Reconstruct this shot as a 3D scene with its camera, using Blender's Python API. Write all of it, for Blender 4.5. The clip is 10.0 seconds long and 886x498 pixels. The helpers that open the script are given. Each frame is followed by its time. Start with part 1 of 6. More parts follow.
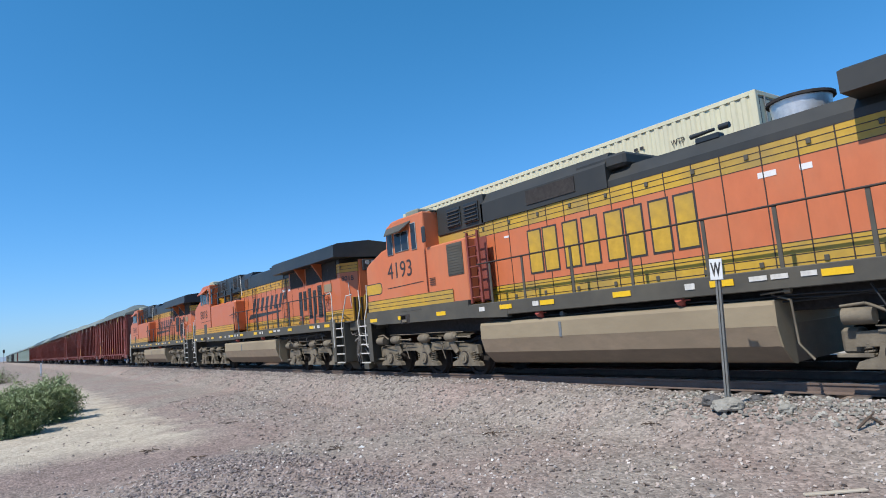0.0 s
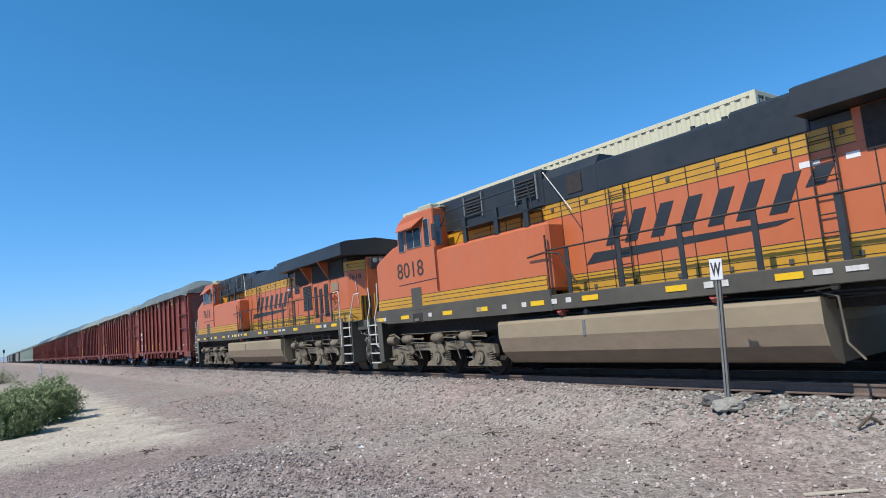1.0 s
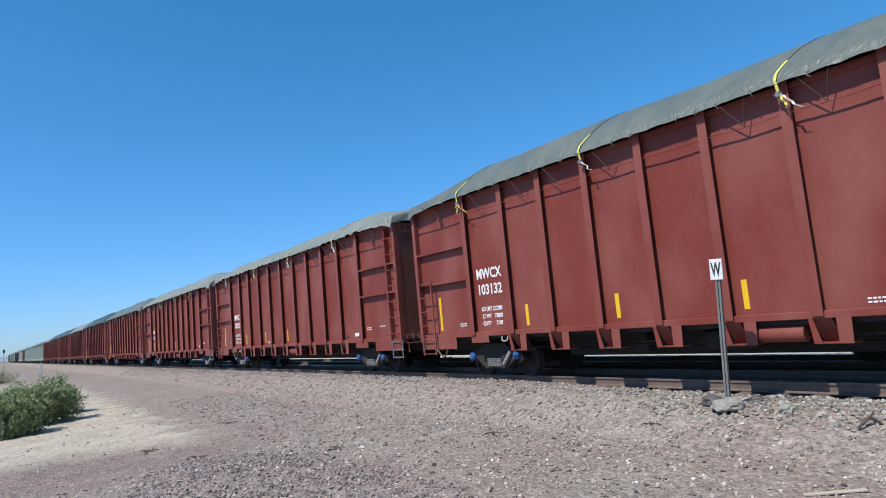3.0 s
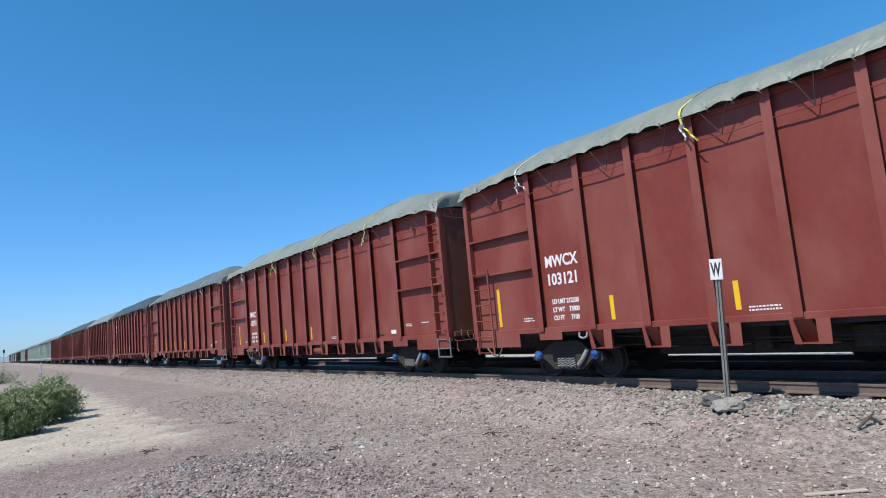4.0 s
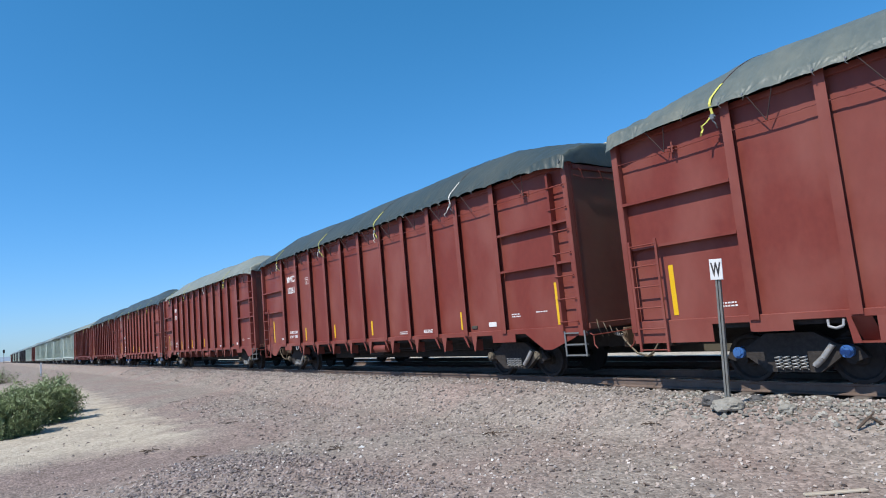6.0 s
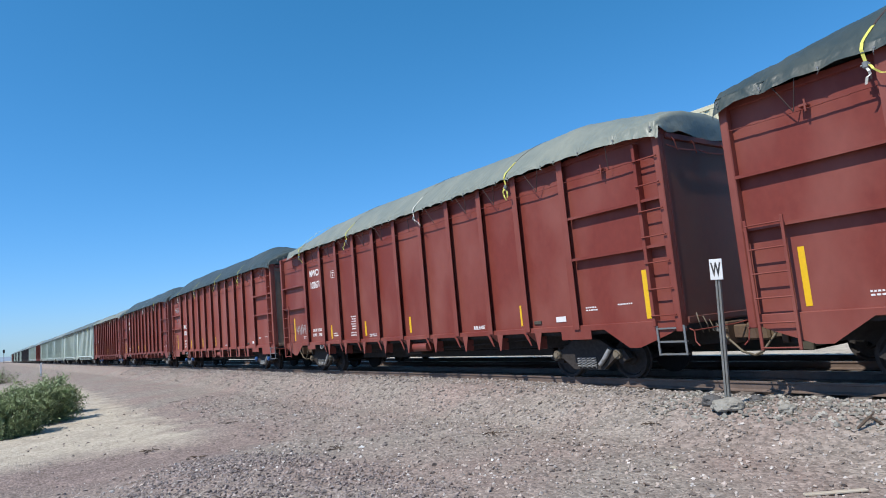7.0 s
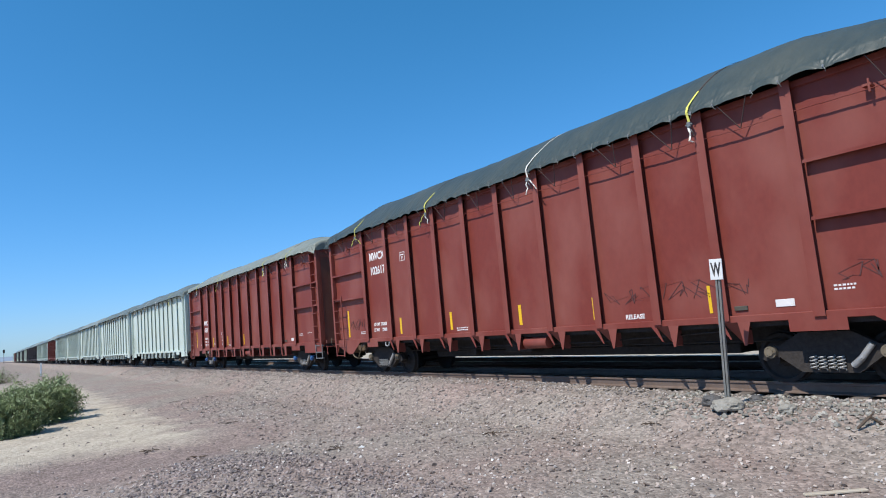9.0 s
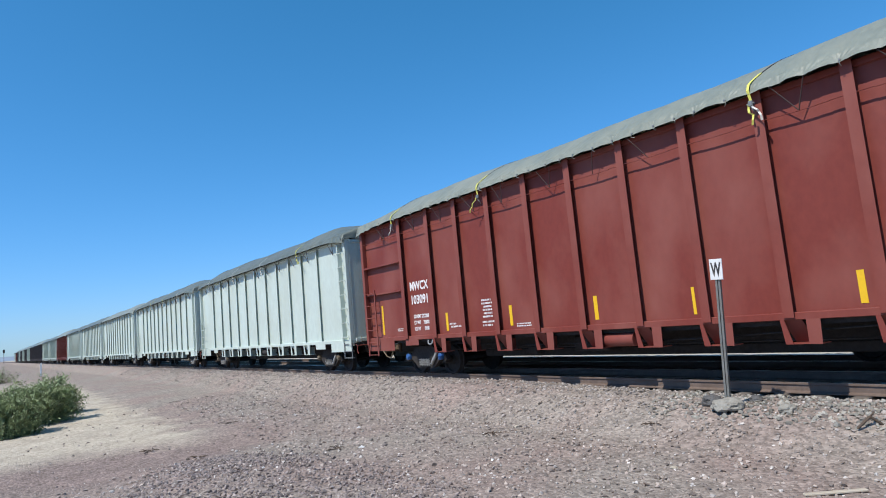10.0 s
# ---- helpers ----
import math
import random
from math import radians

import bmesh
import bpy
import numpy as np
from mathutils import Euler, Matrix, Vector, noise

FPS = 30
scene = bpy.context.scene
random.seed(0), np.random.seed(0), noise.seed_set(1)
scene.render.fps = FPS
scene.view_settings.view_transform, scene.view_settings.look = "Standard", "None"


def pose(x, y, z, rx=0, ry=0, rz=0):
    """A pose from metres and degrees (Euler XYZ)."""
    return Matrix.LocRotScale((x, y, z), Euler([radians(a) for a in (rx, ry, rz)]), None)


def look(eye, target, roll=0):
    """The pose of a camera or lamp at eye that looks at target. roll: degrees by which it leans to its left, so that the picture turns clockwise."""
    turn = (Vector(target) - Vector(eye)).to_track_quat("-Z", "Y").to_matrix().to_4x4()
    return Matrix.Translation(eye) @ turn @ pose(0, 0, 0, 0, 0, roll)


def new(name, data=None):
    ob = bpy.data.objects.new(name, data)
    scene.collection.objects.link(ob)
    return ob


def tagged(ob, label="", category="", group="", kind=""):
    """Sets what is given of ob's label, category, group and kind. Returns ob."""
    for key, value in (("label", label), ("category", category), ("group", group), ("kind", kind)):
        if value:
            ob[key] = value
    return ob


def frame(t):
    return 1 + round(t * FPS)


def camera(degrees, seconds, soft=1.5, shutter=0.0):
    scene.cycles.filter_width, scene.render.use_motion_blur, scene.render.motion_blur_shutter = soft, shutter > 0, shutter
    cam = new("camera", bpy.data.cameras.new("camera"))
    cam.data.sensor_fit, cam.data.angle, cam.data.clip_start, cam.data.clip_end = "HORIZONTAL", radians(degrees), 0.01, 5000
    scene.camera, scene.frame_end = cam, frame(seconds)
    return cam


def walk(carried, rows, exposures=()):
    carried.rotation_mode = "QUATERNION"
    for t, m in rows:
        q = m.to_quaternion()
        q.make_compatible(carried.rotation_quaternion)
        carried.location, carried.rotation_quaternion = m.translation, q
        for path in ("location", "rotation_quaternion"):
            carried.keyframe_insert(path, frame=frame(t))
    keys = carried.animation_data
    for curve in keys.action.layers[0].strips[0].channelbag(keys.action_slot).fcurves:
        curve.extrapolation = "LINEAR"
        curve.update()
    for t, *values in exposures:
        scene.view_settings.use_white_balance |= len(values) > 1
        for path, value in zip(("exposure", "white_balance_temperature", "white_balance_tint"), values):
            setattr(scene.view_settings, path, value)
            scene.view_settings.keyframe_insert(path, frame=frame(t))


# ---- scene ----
SECONDS = 10.0
SPEED = 22.8            # metres per second, towards +x
AXIS = 11.8             # centre line of the running track; rail top is z = 0
FAR_AXIS = 16.37        # centre line of the far track

# ---- camera: on a fixed mount ----
cam = camera(70.96, SECONDS, soft=1.0)
eye = pose(0, 0, 1.56, 96.587, 0, 53.645) @ pose(0, 0, 0, 0, 0, -5.166)
walk(cam, [(0.0, eye), (SECONDS, eye)], exposures=[(0.0, 0.03), (SECONDS, 0.03)])

# ---- world and sun ----
world = bpy.data.worlds.new("desert_sky")
scene.world = world
world.use_nodes = True
wn = world.node_tree.nodes
sky = wn.new("ShaderNodeTexSky")
sky.sky_type = 'NISHITA'
sky.sun_disc = False
sky.sun_elevation = radians(53.0)
sky.sun_rotation = radians(174.3)
sky.altitude = 300.0
sky.air_density = 1.0
sky.dust_density = 0.35
sky.ozone_density = 2.0
wn["Background"].inputs["Strength"].default_value = 0.115
clear_air = wn.new("ShaderNodeMix")
clear_air.data_type = 'RGBA'
clear_air.blend_type = 'MULTIPLY'
clear_air.inputs["Factor"].default_value = 1.0
clear_air.inputs["B"].default_value = (0.425, 1.065, 1.50, 1)
world.node_tree.links.new(sky.outputs["Color"], clear_air.inputs["A"])
# hazier, redder towards the horizon
split = wn.new("ShaderNodeSeparateColor")
joined = wn.new("ShaderNodeCombineColor")
world.node_tree.links.new(clear_air.outputs["Result"], split.inputs[0])
for band, power, gain in ((0, 1.26, 1.045), (1, 0.80, 1.19), (2, 0.93, 1.09)):
    bend = wn.new("ShaderNodeMath")
    bend.operation = 'POWER'
    bend.inputs[1].default_value = power
    lift = wn.new("ShaderNodeMath")
    lift.operation = 'MULTIPLY'
    lift.inputs[1].default_value = gain
    world.node_tree.links.new(split.outputs[band], bend.inputs[0])
    world.node_tree.links.new(bend.outputs[0], lift.inputs[0])
    world.node_tree.links.new(lift.outputs[0], joined.inputs[band])
world.node_tree.links.new(joined.outputs[0], wn["Background"].inputs["Color"])

sun = new("sun", bpy.data.lights.new("sun", 'SUN'))
sun.data.energy = 5.0
sun.data.angle = radians(0.53)
sun.data.color = (1.0, 0.95, 0.88)
sun.matrix_world = look((0.10, -1.0, 1.34), (0, 0, 0))


# ---- materials ----
def material(name, colour, rough=0.6, metal=0.0, scale=6.0, vary=0.12, bump=0.0, bump_scale=40.0,
             stain=None, stain_amount=0.0, stain_scale=1.2, per_object=0.0, stretch=(1, 1, 1), spec=0.5):
    """Painted or bare surface: fine grain and larger stains or dust."""
    m = bpy.data.materials.new(name)
    m.use_nodes = True
    nt = m.node_tree
    N, L = nt.nodes, nt.links
    b = N["Principled BSDF"]
    b.inputs["Roughness"].default_value = rough
    b.inputs["Metallic"].default_value = metal
    b.inputs["Specular IOR Level"].default_value = spec
    co = N.new("ShaderNodeTexCoord")
    mp = N.new("ShaderNodeMapping")
    mp.inputs["Scale"].default_value = stretch
    L.new(co.outputs["Object"], mp.inputs["Vector"])
    fine = N.new("ShaderNodeTexNoise")
    fine.inputs["Scale"].default_value = scale
    fine.inputs["Detail"].default_value = 6.0
    fine.inputs["Roughness"].default_value = 0.65
    L.new(mp.outputs[0], fine.inputs["Vector"])
    ramp = N.new("ShaderNodeMapRange")
    ramp.inputs["From Min"].default_value = 0.3
    ramp.inputs["From Max"].default_value = 0.7
    ramp.inputs["To Min"].default_value = 1.0 - vary
    ramp.inputs["To Max"].default_value = 1.0 + vary
    L.new(fine.outputs["Fac"], ramp.inputs["Value"])
    tint = N.new("ShaderNodeMix")
    tint.data_type = 'RGBA'
    tint.blend_type = 'MULTIPLY'
    tint.inputs["Factor"].default_value = 1.0
    tint.inputs["A"].default_value = (*colour, 1)
    L.new(ramp.outputs[0], tint.inputs["B"])
    out = tint.outputs["Result"]
    if stain:
        big = N.new("ShaderNodeTexNoise")
        big.inputs["Scale"].default_value = stain_scale
        big.inputs["Detail"].default_value = 5.0
        L.new(mp.outputs[0], big.inputs["Vector"])
        r2 = N.new("ShaderNodeMapRange")
        r2.inputs["From Min"].default_value = 0.42
        r2.inputs["From Max"].default_value = 0.72
        r2.inputs["To Max"].default_value = stain_amount
        L.new(big.outputs["Fac"], r2.inputs["Value"])
        mx = N.new("ShaderNodeMix")
        mx.data_type = 'RGBA'
        L.new(r2.outputs[0], mx.inputs["Factor"])
        L.new(out, mx.inputs["A"])
        mx.inputs["B"].default_value = (*stain, 1)
        out = mx.outputs["Result"]
    if per_object:
        info = N.new("ShaderNodeObjectInfo")
        r3 = N.new("ShaderNodeMapRange")
        r3.inputs["To Min"].default_value = 1 - per_object
        r3.inputs["To Max"].default_value = 1 + per_object
        L.new(info.outputs["Random"], r3.inputs["Value"])
        m3 = N.new("ShaderNodeMix")
        m3.data_type = 'RGBA'
        m3.blend_type = 'MULTIPLY'
        m3.inputs["Factor"].default_value = 1.0
        L.new(out, m3.inputs["A"])
        L.new(r3.outputs[0], m3.inputs["B"])
        out = m3.outputs["Result"]
    L.new(out, b.inputs["Base Color"])
    rr = N.new("ShaderNodeMapRange")
    rr.inputs["To Min"].default_value = max(0.0, rough - 0.12)
    rr.inputs["To Max"].default_value = min(1.0, rough + 0.12)
    L.new(fine.outputs["Fac"], rr.inputs["Value"])
    L.new(rr.outputs[0], b.inputs["Roughness"])
    if bump:
        bn = N.new("ShaderNodeTexNoise")
        bn.inputs["Scale"].default_value = bump_scale
        bn.inputs["Detail"].default_value = 4.0
        L.new(mp.outputs[0], bn.inputs["Vector"])
        bp = N.new("ShaderNodeBump")
        bp.inputs["Strength"].default_value = bump
        bp.inputs["Distance"].default_value = 0.03
        L.new(bn.outputs["Fac"], bp.inputs["Height"])
        L.new(bp.outputs[0], b.inputs["Normal"])
    return m


M = {}
M["brown"] = material("boxcar_red_paint", (0.178, 0.0375, 0.027), 0.5, spec=0.25, scale=9, vary=0.10, stain=(0.26, 0.094, 0.073), stain_amount=0.75, stain_scale=0.8, bump=0.05, bump_scale=6, stretch=(1, 1, 0.6))
M["brown_faded"] = material("faded_boxcar_red_paint", (0.222, 0.054, 0.040), 0.55, spec=0.25, scale=9, vary=0.10, stain=(0.285, 0.115, 0.09), stain_amount=0.75, stain_scale=0.8, bump=0.05, bump_scale=6, stretch=(1, 1, 0.6))
M["brown_end"] = material("dusty_red_paint", (0.15, 0.05, 0.037), 0.6, scale=7, vary=0.14, stain=(0.19, 0.105, 0.07), stain_amount=0.5, stain_scale=0.8)
M["dusty_end"] = material("dust_caked_paint", (0.20, 0.14, 0.10), 0.8, scale=6, vary=0.14, stain=(0.30, 0.245, 0.18), stain_amount=0.7, stain_scale=0.75)
M["pale"] = material("pale_grey_green_paint", (0.50, 0.575, 0.52), 0.5, spec=0.3, scale=8, vary=0.07, stain=(0.40, 0.42, 0.34), stain_amount=0.5, stain_scale=0.7, stretch=(1, 1, 0.5))
M["grey_car"] = material("weathered_black_paint", (0.05, 0.043, 0.047), 0.6, scale=8, vary=0.12, stain=(0.094, 0.072, 0.065), stain_amount=0.5)
M["orange"] = material("orange_paint", (0.475, 0.123, 0.042), 0.42, scale=5, vary=0.05, stain=(0.446, 0.144, 0.065), stain_amount=0.5, stain_scale=0.9, stretch=(1, 1, 0.5))
M["old_orange"] = material("faded_orange_paint", (0.525, 0.145, 0.055), 0.55, scale=5, vary=0.07, stain=(0.475, 0.194, 0.094), stain_amount=0.5, stain_scale=0.9, stretch=(1, 1, 0.5))
M["yellow"] = material("yellow_paint", (0.504, 0.259, 0.018), 0.45, scale=6, vary=0.08, stain=(0.302, 0.173, 0.043), stain_amount=0.5, stain_scale=1.1)
M["old_yellow"] = material("grimy_yellow_paint", (0.50, 0.30, 0.028), 0.6, scale=6, vary=0.12, stain=(0.19, 0.15, 0.075), stain_amount=0.6, stain_scale=0.9)
M["reflector"] = material("yellow_reflector", (0.722, 0.44, 0.009), 0.4, scale=20, vary=0.06)
M["dark"] = material("dark_green_black_paint", (0.017, 0.021, 0.024), 0.45, scale=6, vary=0.2, stain=(0.04, 0.042, 0.040), stain_amount=0.5, stain_scale=0.8)
M["old_dark"] = material("weathered_dark_paint", (0.022, 0.024, 0.023), 0.6, scale=6, vary=0.2, stain=(0.045, 0.043, 0.037), stain_amount=0.5, stain_scale=0.8)
M["sill"] = material("dusty_dark_sill", (0.066, 0.06, 0.046), 0.65, scale=5, vary=0.15, stain=(0.11, 0.097, 0.068), stain_amount=0.6, stain_scale=1.0)
M["tank"] = material("dusty_tan_tank", (0.27, 0.215, 0.135), 0.7, scale=4, vary=0.08, stain=(0.19, 0.145, 0.09), stain_amount=0.7, stain_scale=0.7, stretch=(0.6, 1, 1.5), bump=0.05)
M["tank_low"] = material("muddy_brown_tank", (0.24, 0.18, 0.12), 0.85, scale=4, vary=0.15, stain=(0.22, 0.17, 0.11), stain_amount=0.5, stain_scale=0.9, stretch=(0.6, 1, 1.5))
M["truck"] = material("dusty_cast_steel", (0.175, 0.145, 0.1), 0.8, scale=12, vary=0.25, stain=(0.055, 0.046, 0.035), stain_amount=0.8, stain_scale=3.0, bump=0.2, bump_scale=30)
M["steel"] = material("dark_oily_steel", (0.042, 0.038, 0.036), 0.8, spec=0.15, scale=10, vary=0.3, bump=0.1)
M["coupler"] = material("rusty_dusty_casting", (0.095, 0.06, 0.04), 0.8, scale=9, vary=0.25, stain=(0.17, 0.12, 0.06), stain_amount=0.6, stain_scale=2.0)
M["truck_black"] = material("sooty_cast_steel", (0.045, 0.040, 0.037), 0.85, spec=0.12, scale=12, vary=0.3, bump=0.2, bump_scale=30)
M["hose_grey"] = material("dusty_hose_rubber", (0.17, 0.158, 0.142), 0.8, scale=14, vary=0.3)
M["roof_grey"] = material("faded_grey_green_roof", (0.2, 0.22, 0.17), 0.7, scale=6, vary=0.15, stain=(0.3, 0.17, 0.1), stain_amount=0.4)
M["roof_pale"] = material("pale_green_grey_roof", (0.36, 0.375, 0.28), 0.7, scale=6, vary=0.12)
M["tread"] = material("worn_bright_tread_edge", (0.52, 0.50, 0.44), 0.55, scale=25, vary=0.25)
M["bare_steel"] = material("bare_bright_steel", (0.62, 0.62, 0.60), 0.38, metal=0.6, scale=12, vary=0.12)
M["rubber"] = material("black_hose_rubber", (0.02, 0.02, 0.02), 0.6, scale=20)
M["rail_side"] = material("rusty_rail_steel", (0.144, 0.104, 0.083), 0.75, scale=15, vary=0.2, stain=(0.086, 0.058, 0.043), stain_amount=0.6, stain_scale=2)
M["rail_top"] = material("polished_rail_steel", (0.5, 0.5, 0.5), 0.3, metal=1.0, scale=15, vary=0.1)
M["tie"] = material("weathered_tie", (0.115, 0.097, 0.083), 0.9, scale=18, vary=0.25, bump=0.3, stretch=(1, 0.2, 1), per_object=0.2)
M["grab"] = material("grimy_white_rail_paint", (0.56, 0.54, 0.49), 0.6, scale=9, vary=0.2)
M["white"] = material("white_paint", (0.704, 0.704, 0.686), 0.5, scale=15, vary=0.05)
M["letter"] = material("white_stencil_paint", (0.686, 0.669, 0.651), 0.6, scale=12, vary=0.08)
M["ink"] = material("dark_stencil_paint", (0.035, 0.03, 0.028), 0.55, scale=12, vary=0.1)
M["black_line"] = material("black_seam_paint", (0.03, 0.02, 0.015), 0.6, scale=12, vary=0.1)
M["scrawl"] = material("black_marker_scrawl", (0.085, 0.03, 0.027), 0.7, scale=12)
M["scrawl_pale"] = material("pale_spray_scrawl", (0.396, 0.374, 0.36), 0.7, scale=12)
M["blue"] = material("blue_bearing_cap_paint", (0.04, 0.125, 0.33), 0.45, scale=14, vary=0.15)
M["spring"] = material("grey_spring_steel", (0.33, 0.33, 0.32), 0.5, metal=0.3, scale=14, vary=0.2)
M["red_cap"] = material("faded_red_cap", (0.324, 0.065, 0.05), 0.5, scale=14)
M["glass"] = material("dark_cab_glass", (0.02, 0.026, 0.032), 0.08, scale=3, vary=0.1, spec=0.35)
M["light_glass"] = material("headlight_lens", (0.3, 0.31, 0.31), 0.1, scale=6, spec=0.9)
M["container"] = material("cream_container_paint", (0.59, 0.56, 0.385), 0.5, scale=8, vary=0.05, stain=(0.5, 0.46, 0.33), stain_amount=0.5, stain_scale=0.8, stretch=(1, 1, 0.4))
M["container_orange"] = material("orange_container_paint", (0.475, 0.115, 0.022), 0.5, scale=8, vary=0.08)
M["rod"] = material("galvanised_rod", (0.216, 0.223, 0.216), 0.5, metal=0.5, scale=20, vary=0.2)
M["post"] = material("galvanised_post", (0.194, 0.194, 0.176), 0.6, metal=0.3, scale=18, vary=0.2, stain=(0.144, 0.137, 0.122), stain_amount=0.7, stain_scale=5)
M["concrete"] = material("rough_concrete", (0.259, 0.245, 0.209), 0.9, scale=18, vary=0.2, bump=0.6, bump_scale=25)
M["rock"] = material("dark_rock", (0.094, 0.09, 0.086), 0.85, scale=10, vary=0.3, bump=0.5)
M["strap"] = material("yellow_webbing", (0.60, 0.57, 0.11), 0.7, scale=30, vary=0.12)
M["strap_white"] = material("white_webbing", (0.634, 0.616, 0.546), 0.7, scale=30, vary=0.12)
M["cord"] = material("dark_bungee_cord", (0.05, 0.029, 0.025), 0.8, scale=30)
M["wood"] = material("bleached_board", (0.446, 0.389, 0.302), 0.8, scale=10, vary=0.15, stretch=(0.2, 1, 1))
M["twig"] = material("dry_twig", (0.086, 0.061, 0.043), 0.9, scale=20, vary=0.3)
M["tarps"] = [material("tarpaulin_" + n, c, 0.46, scale=5, vary=0.12, stain=s, stain_amount=0.7, stain_scale=0.9, bump=0.6, bump_scale=5.0, stretch=(1.6, 0.9, 0.9))
              for n, c, s in (("silver", (0.185, 0.205, 0.170), (0.27, 0.275, 0.215)), ("dark_green", (0.04, 0.054, 0.049), (0.072, 0.079, 0.061)),
                              ("grey_green", (0.105, 0.125, 0.110), (0.17, 0.175, 0.135)))]


def leaf_material(name, colour, low=0.55, high=1.5):
    m = material(name, colour, 0.6, scale=3, vary=0.3)
    N, L = m.node_tree.nodes, m.node_tree.links
    geo = N.new("ShaderNodeNewGeometry")
    mr = N.new("ShaderNodeMapRange")
    mr.inputs["To Min"].default_value = low
    mr.inputs["To Max"].default_value = high
    L.new(geo.outputs["Random Per Island"], mr.inputs["Value"])
    b = N["Principled BSDF"]
    src = b.inputs["Base Color"].links[0].from_socket
    mx = N.new("ShaderNodeMix")
    mx.data_type = 'RGBA'
    mx.blend_type = 'MULTIPLY'
    mx.inputs["Factor"].default_value = 1.0
    L.new(src, mx.inputs["A"])
    L.new(mr.outputs[0], mx.inputs["B"])
    L.new(mx.outputs["Result"], b.inputs["Base Color"])
    return m


M["leaf"] = leaf_material("creosote_leaf", (0.20, 0.255, 0.115), 0.65, 1.35)
M["stones"] = leaf_material("ballast_stone", (0.262, 0.226, 0.196), 0.5, 1.5)
M["ground_stones"] = leaf_material("gravel_stone", (0.268, 0.222, 0.190), 0.5, 1.6)
M["pale_stones"] = leaf_material("pale_quartz_stone", (0.47, 0.43, 0.39), 0.7, 1.3)
M["coarse_stones"] = leaf_material("greenish_ballast_stone", (0.25, 0.235, 0.20), 0.6, 1.4)
M["dark_stones"] = leaf_material("dark_gravel_stone", (0.205, 0.168, 0.152), 0.5, 1.6)


def ground_material():
    """Desert gravel, with a sheet of pale sand and reddish fines."""
    m = bpy.data.materials.new("desert_ground")
    m.use_nodes = True
    N, L = m.node_tree.nodes, m.node_tree.links
    b = N["Principled BSDF"]
    b.inputs["Roughness"].default_value = 0.95
    b.inputs["Specular IOR Level"].default_value = 0.15
    co = N.new("ShaderNodeTexCoord")
    sep = N.new("ShaderNodeSeparateXYZ")
    L.new(co.outputs["Object"], sep.inputs[0])

    def noise_tex(scale, detail=5.0):
        n = N.new("ShaderNodeTexNoise")
        n.inputs["Scale"].default_value = scale
        n.inputs["Detail"].default_value = detail
        L.new(co.outputs["Object"], n.inputs["Vector"])
        return n.outputs["Fac"]

    def math_node(op, a, c, clamp=False):
        n = N.new("ShaderNodeMath")
        n.operation = op
        n.use_clamp = clamp
        for i, v in enumerate((a, c)):
            if isinstance(v, (int, float)):
                n.inputs[i].default_value = v
            else:
                L.new(v, n.inputs[i])
        return n.outputs[0]

    def mix(f, a, c, blend='MIX'):
        n = N.new("ShaderNodeMix")
        n.data_type = 'RGBA'
        n.blend_type = blend
        for key, v in (("Factor", f), ("A", a), ("B", c)):
            if isinstance(v, tuple):
                n.inputs[key].default_value = (*v, 1)
            elif isinstance(v, (int, float)):
                n.inputs[key].default_value = v
            else:
                L.new(v, n.inputs[key])
        return n.outputs["Result"]

    def span(v, lo, hi, a=0.0, c=1.0):
        n = N.new("ShaderNodeMapRange")
        for key, x in (("From Min", lo), ("From Max", hi), ("To Min", a), ("To Max", c)):
            n.inputs[key].default_value = x
        L.new(v, n.inputs["Value"])
        return n.outputs[0]

    wob = span(noise_tex(0.25), 0.3, 0.7, -0.9, 0.9)
    wob2 = span(noise_tex(1.1), 0.3, 0.7, -0.5, 0.5)
    far_x = math_node('ADD', math_node('MULTIPLY', sep.outputs["X"], -1.0), wob)
    a = span(far_x, 14.3, 16.4)
    edge = math_node('ADD', math_node('MULTIPLY', far_x, 0.02), 3.75)
    d = math_node('ADD', math_node('SUBTRACT', edge, sep.outputs["Y"]), wob2)
    bb = span(d, -0.4, 0.7)
    a = math_node('MULTIPLY', a, span(far_x, 75.0, 42.0))
    sand = math_node('MULTIPLY', a, bb, True)
    beyond = span(sep.outputs["Y"], 19.5, 21.5)
    sand = math_node('MAXIMUM', sand, beyond)
    red = span(noise_tex(0.35), 0.42, 0.62)
    fine = span(noise_tex(9.0, 8.0), 0.3, 0.7, 0.78, 1.22)
    mid = span(noise_tex(1.7), 0.3, 0.7, 0.88, 1.12)
    gravel = mix(red, (0.262, 0.227, 0.193), (0.258, 0.202, 0.174))
    sandc = mix(span(noise_tex(0.8), 0.35, 0.65), (0.455, 0.40, 0.315), (0.40, 0.345, 0.27))
    soil = math_node('MULTIPLY', math_node('MULTIPLY', span(far_x, 11.0, 12.6), span(far_x, 16.4, 14.8)), bb, True)
    gravel = mix(math_node('MULTIPLY', soil, 0.75), gravel, (0.215, 0.165, 0.145))
    col = mix(sand, gravel, sandc)
    vor = N.new("ShaderNodeTexVoronoi")
    vor.inputs["Scale"].default_value = 24.0
    L.new(co.outputs["Object"], vor.inputs["Vector"])
    vs = N.new("ShaderNodeSeparateColor")
    L.new(vor.outputs["Color"], vs.inputs[0])
    speck = span(vs.outputs[0], 0.0, 1.0, 0.70, 1.30)
    col = mix(math_node('SUBTRACT', 1.0, math_node('MULTIPLY', sand, 0.85)), col, mix(1.0, col, speck, 'MULTIPLY'))
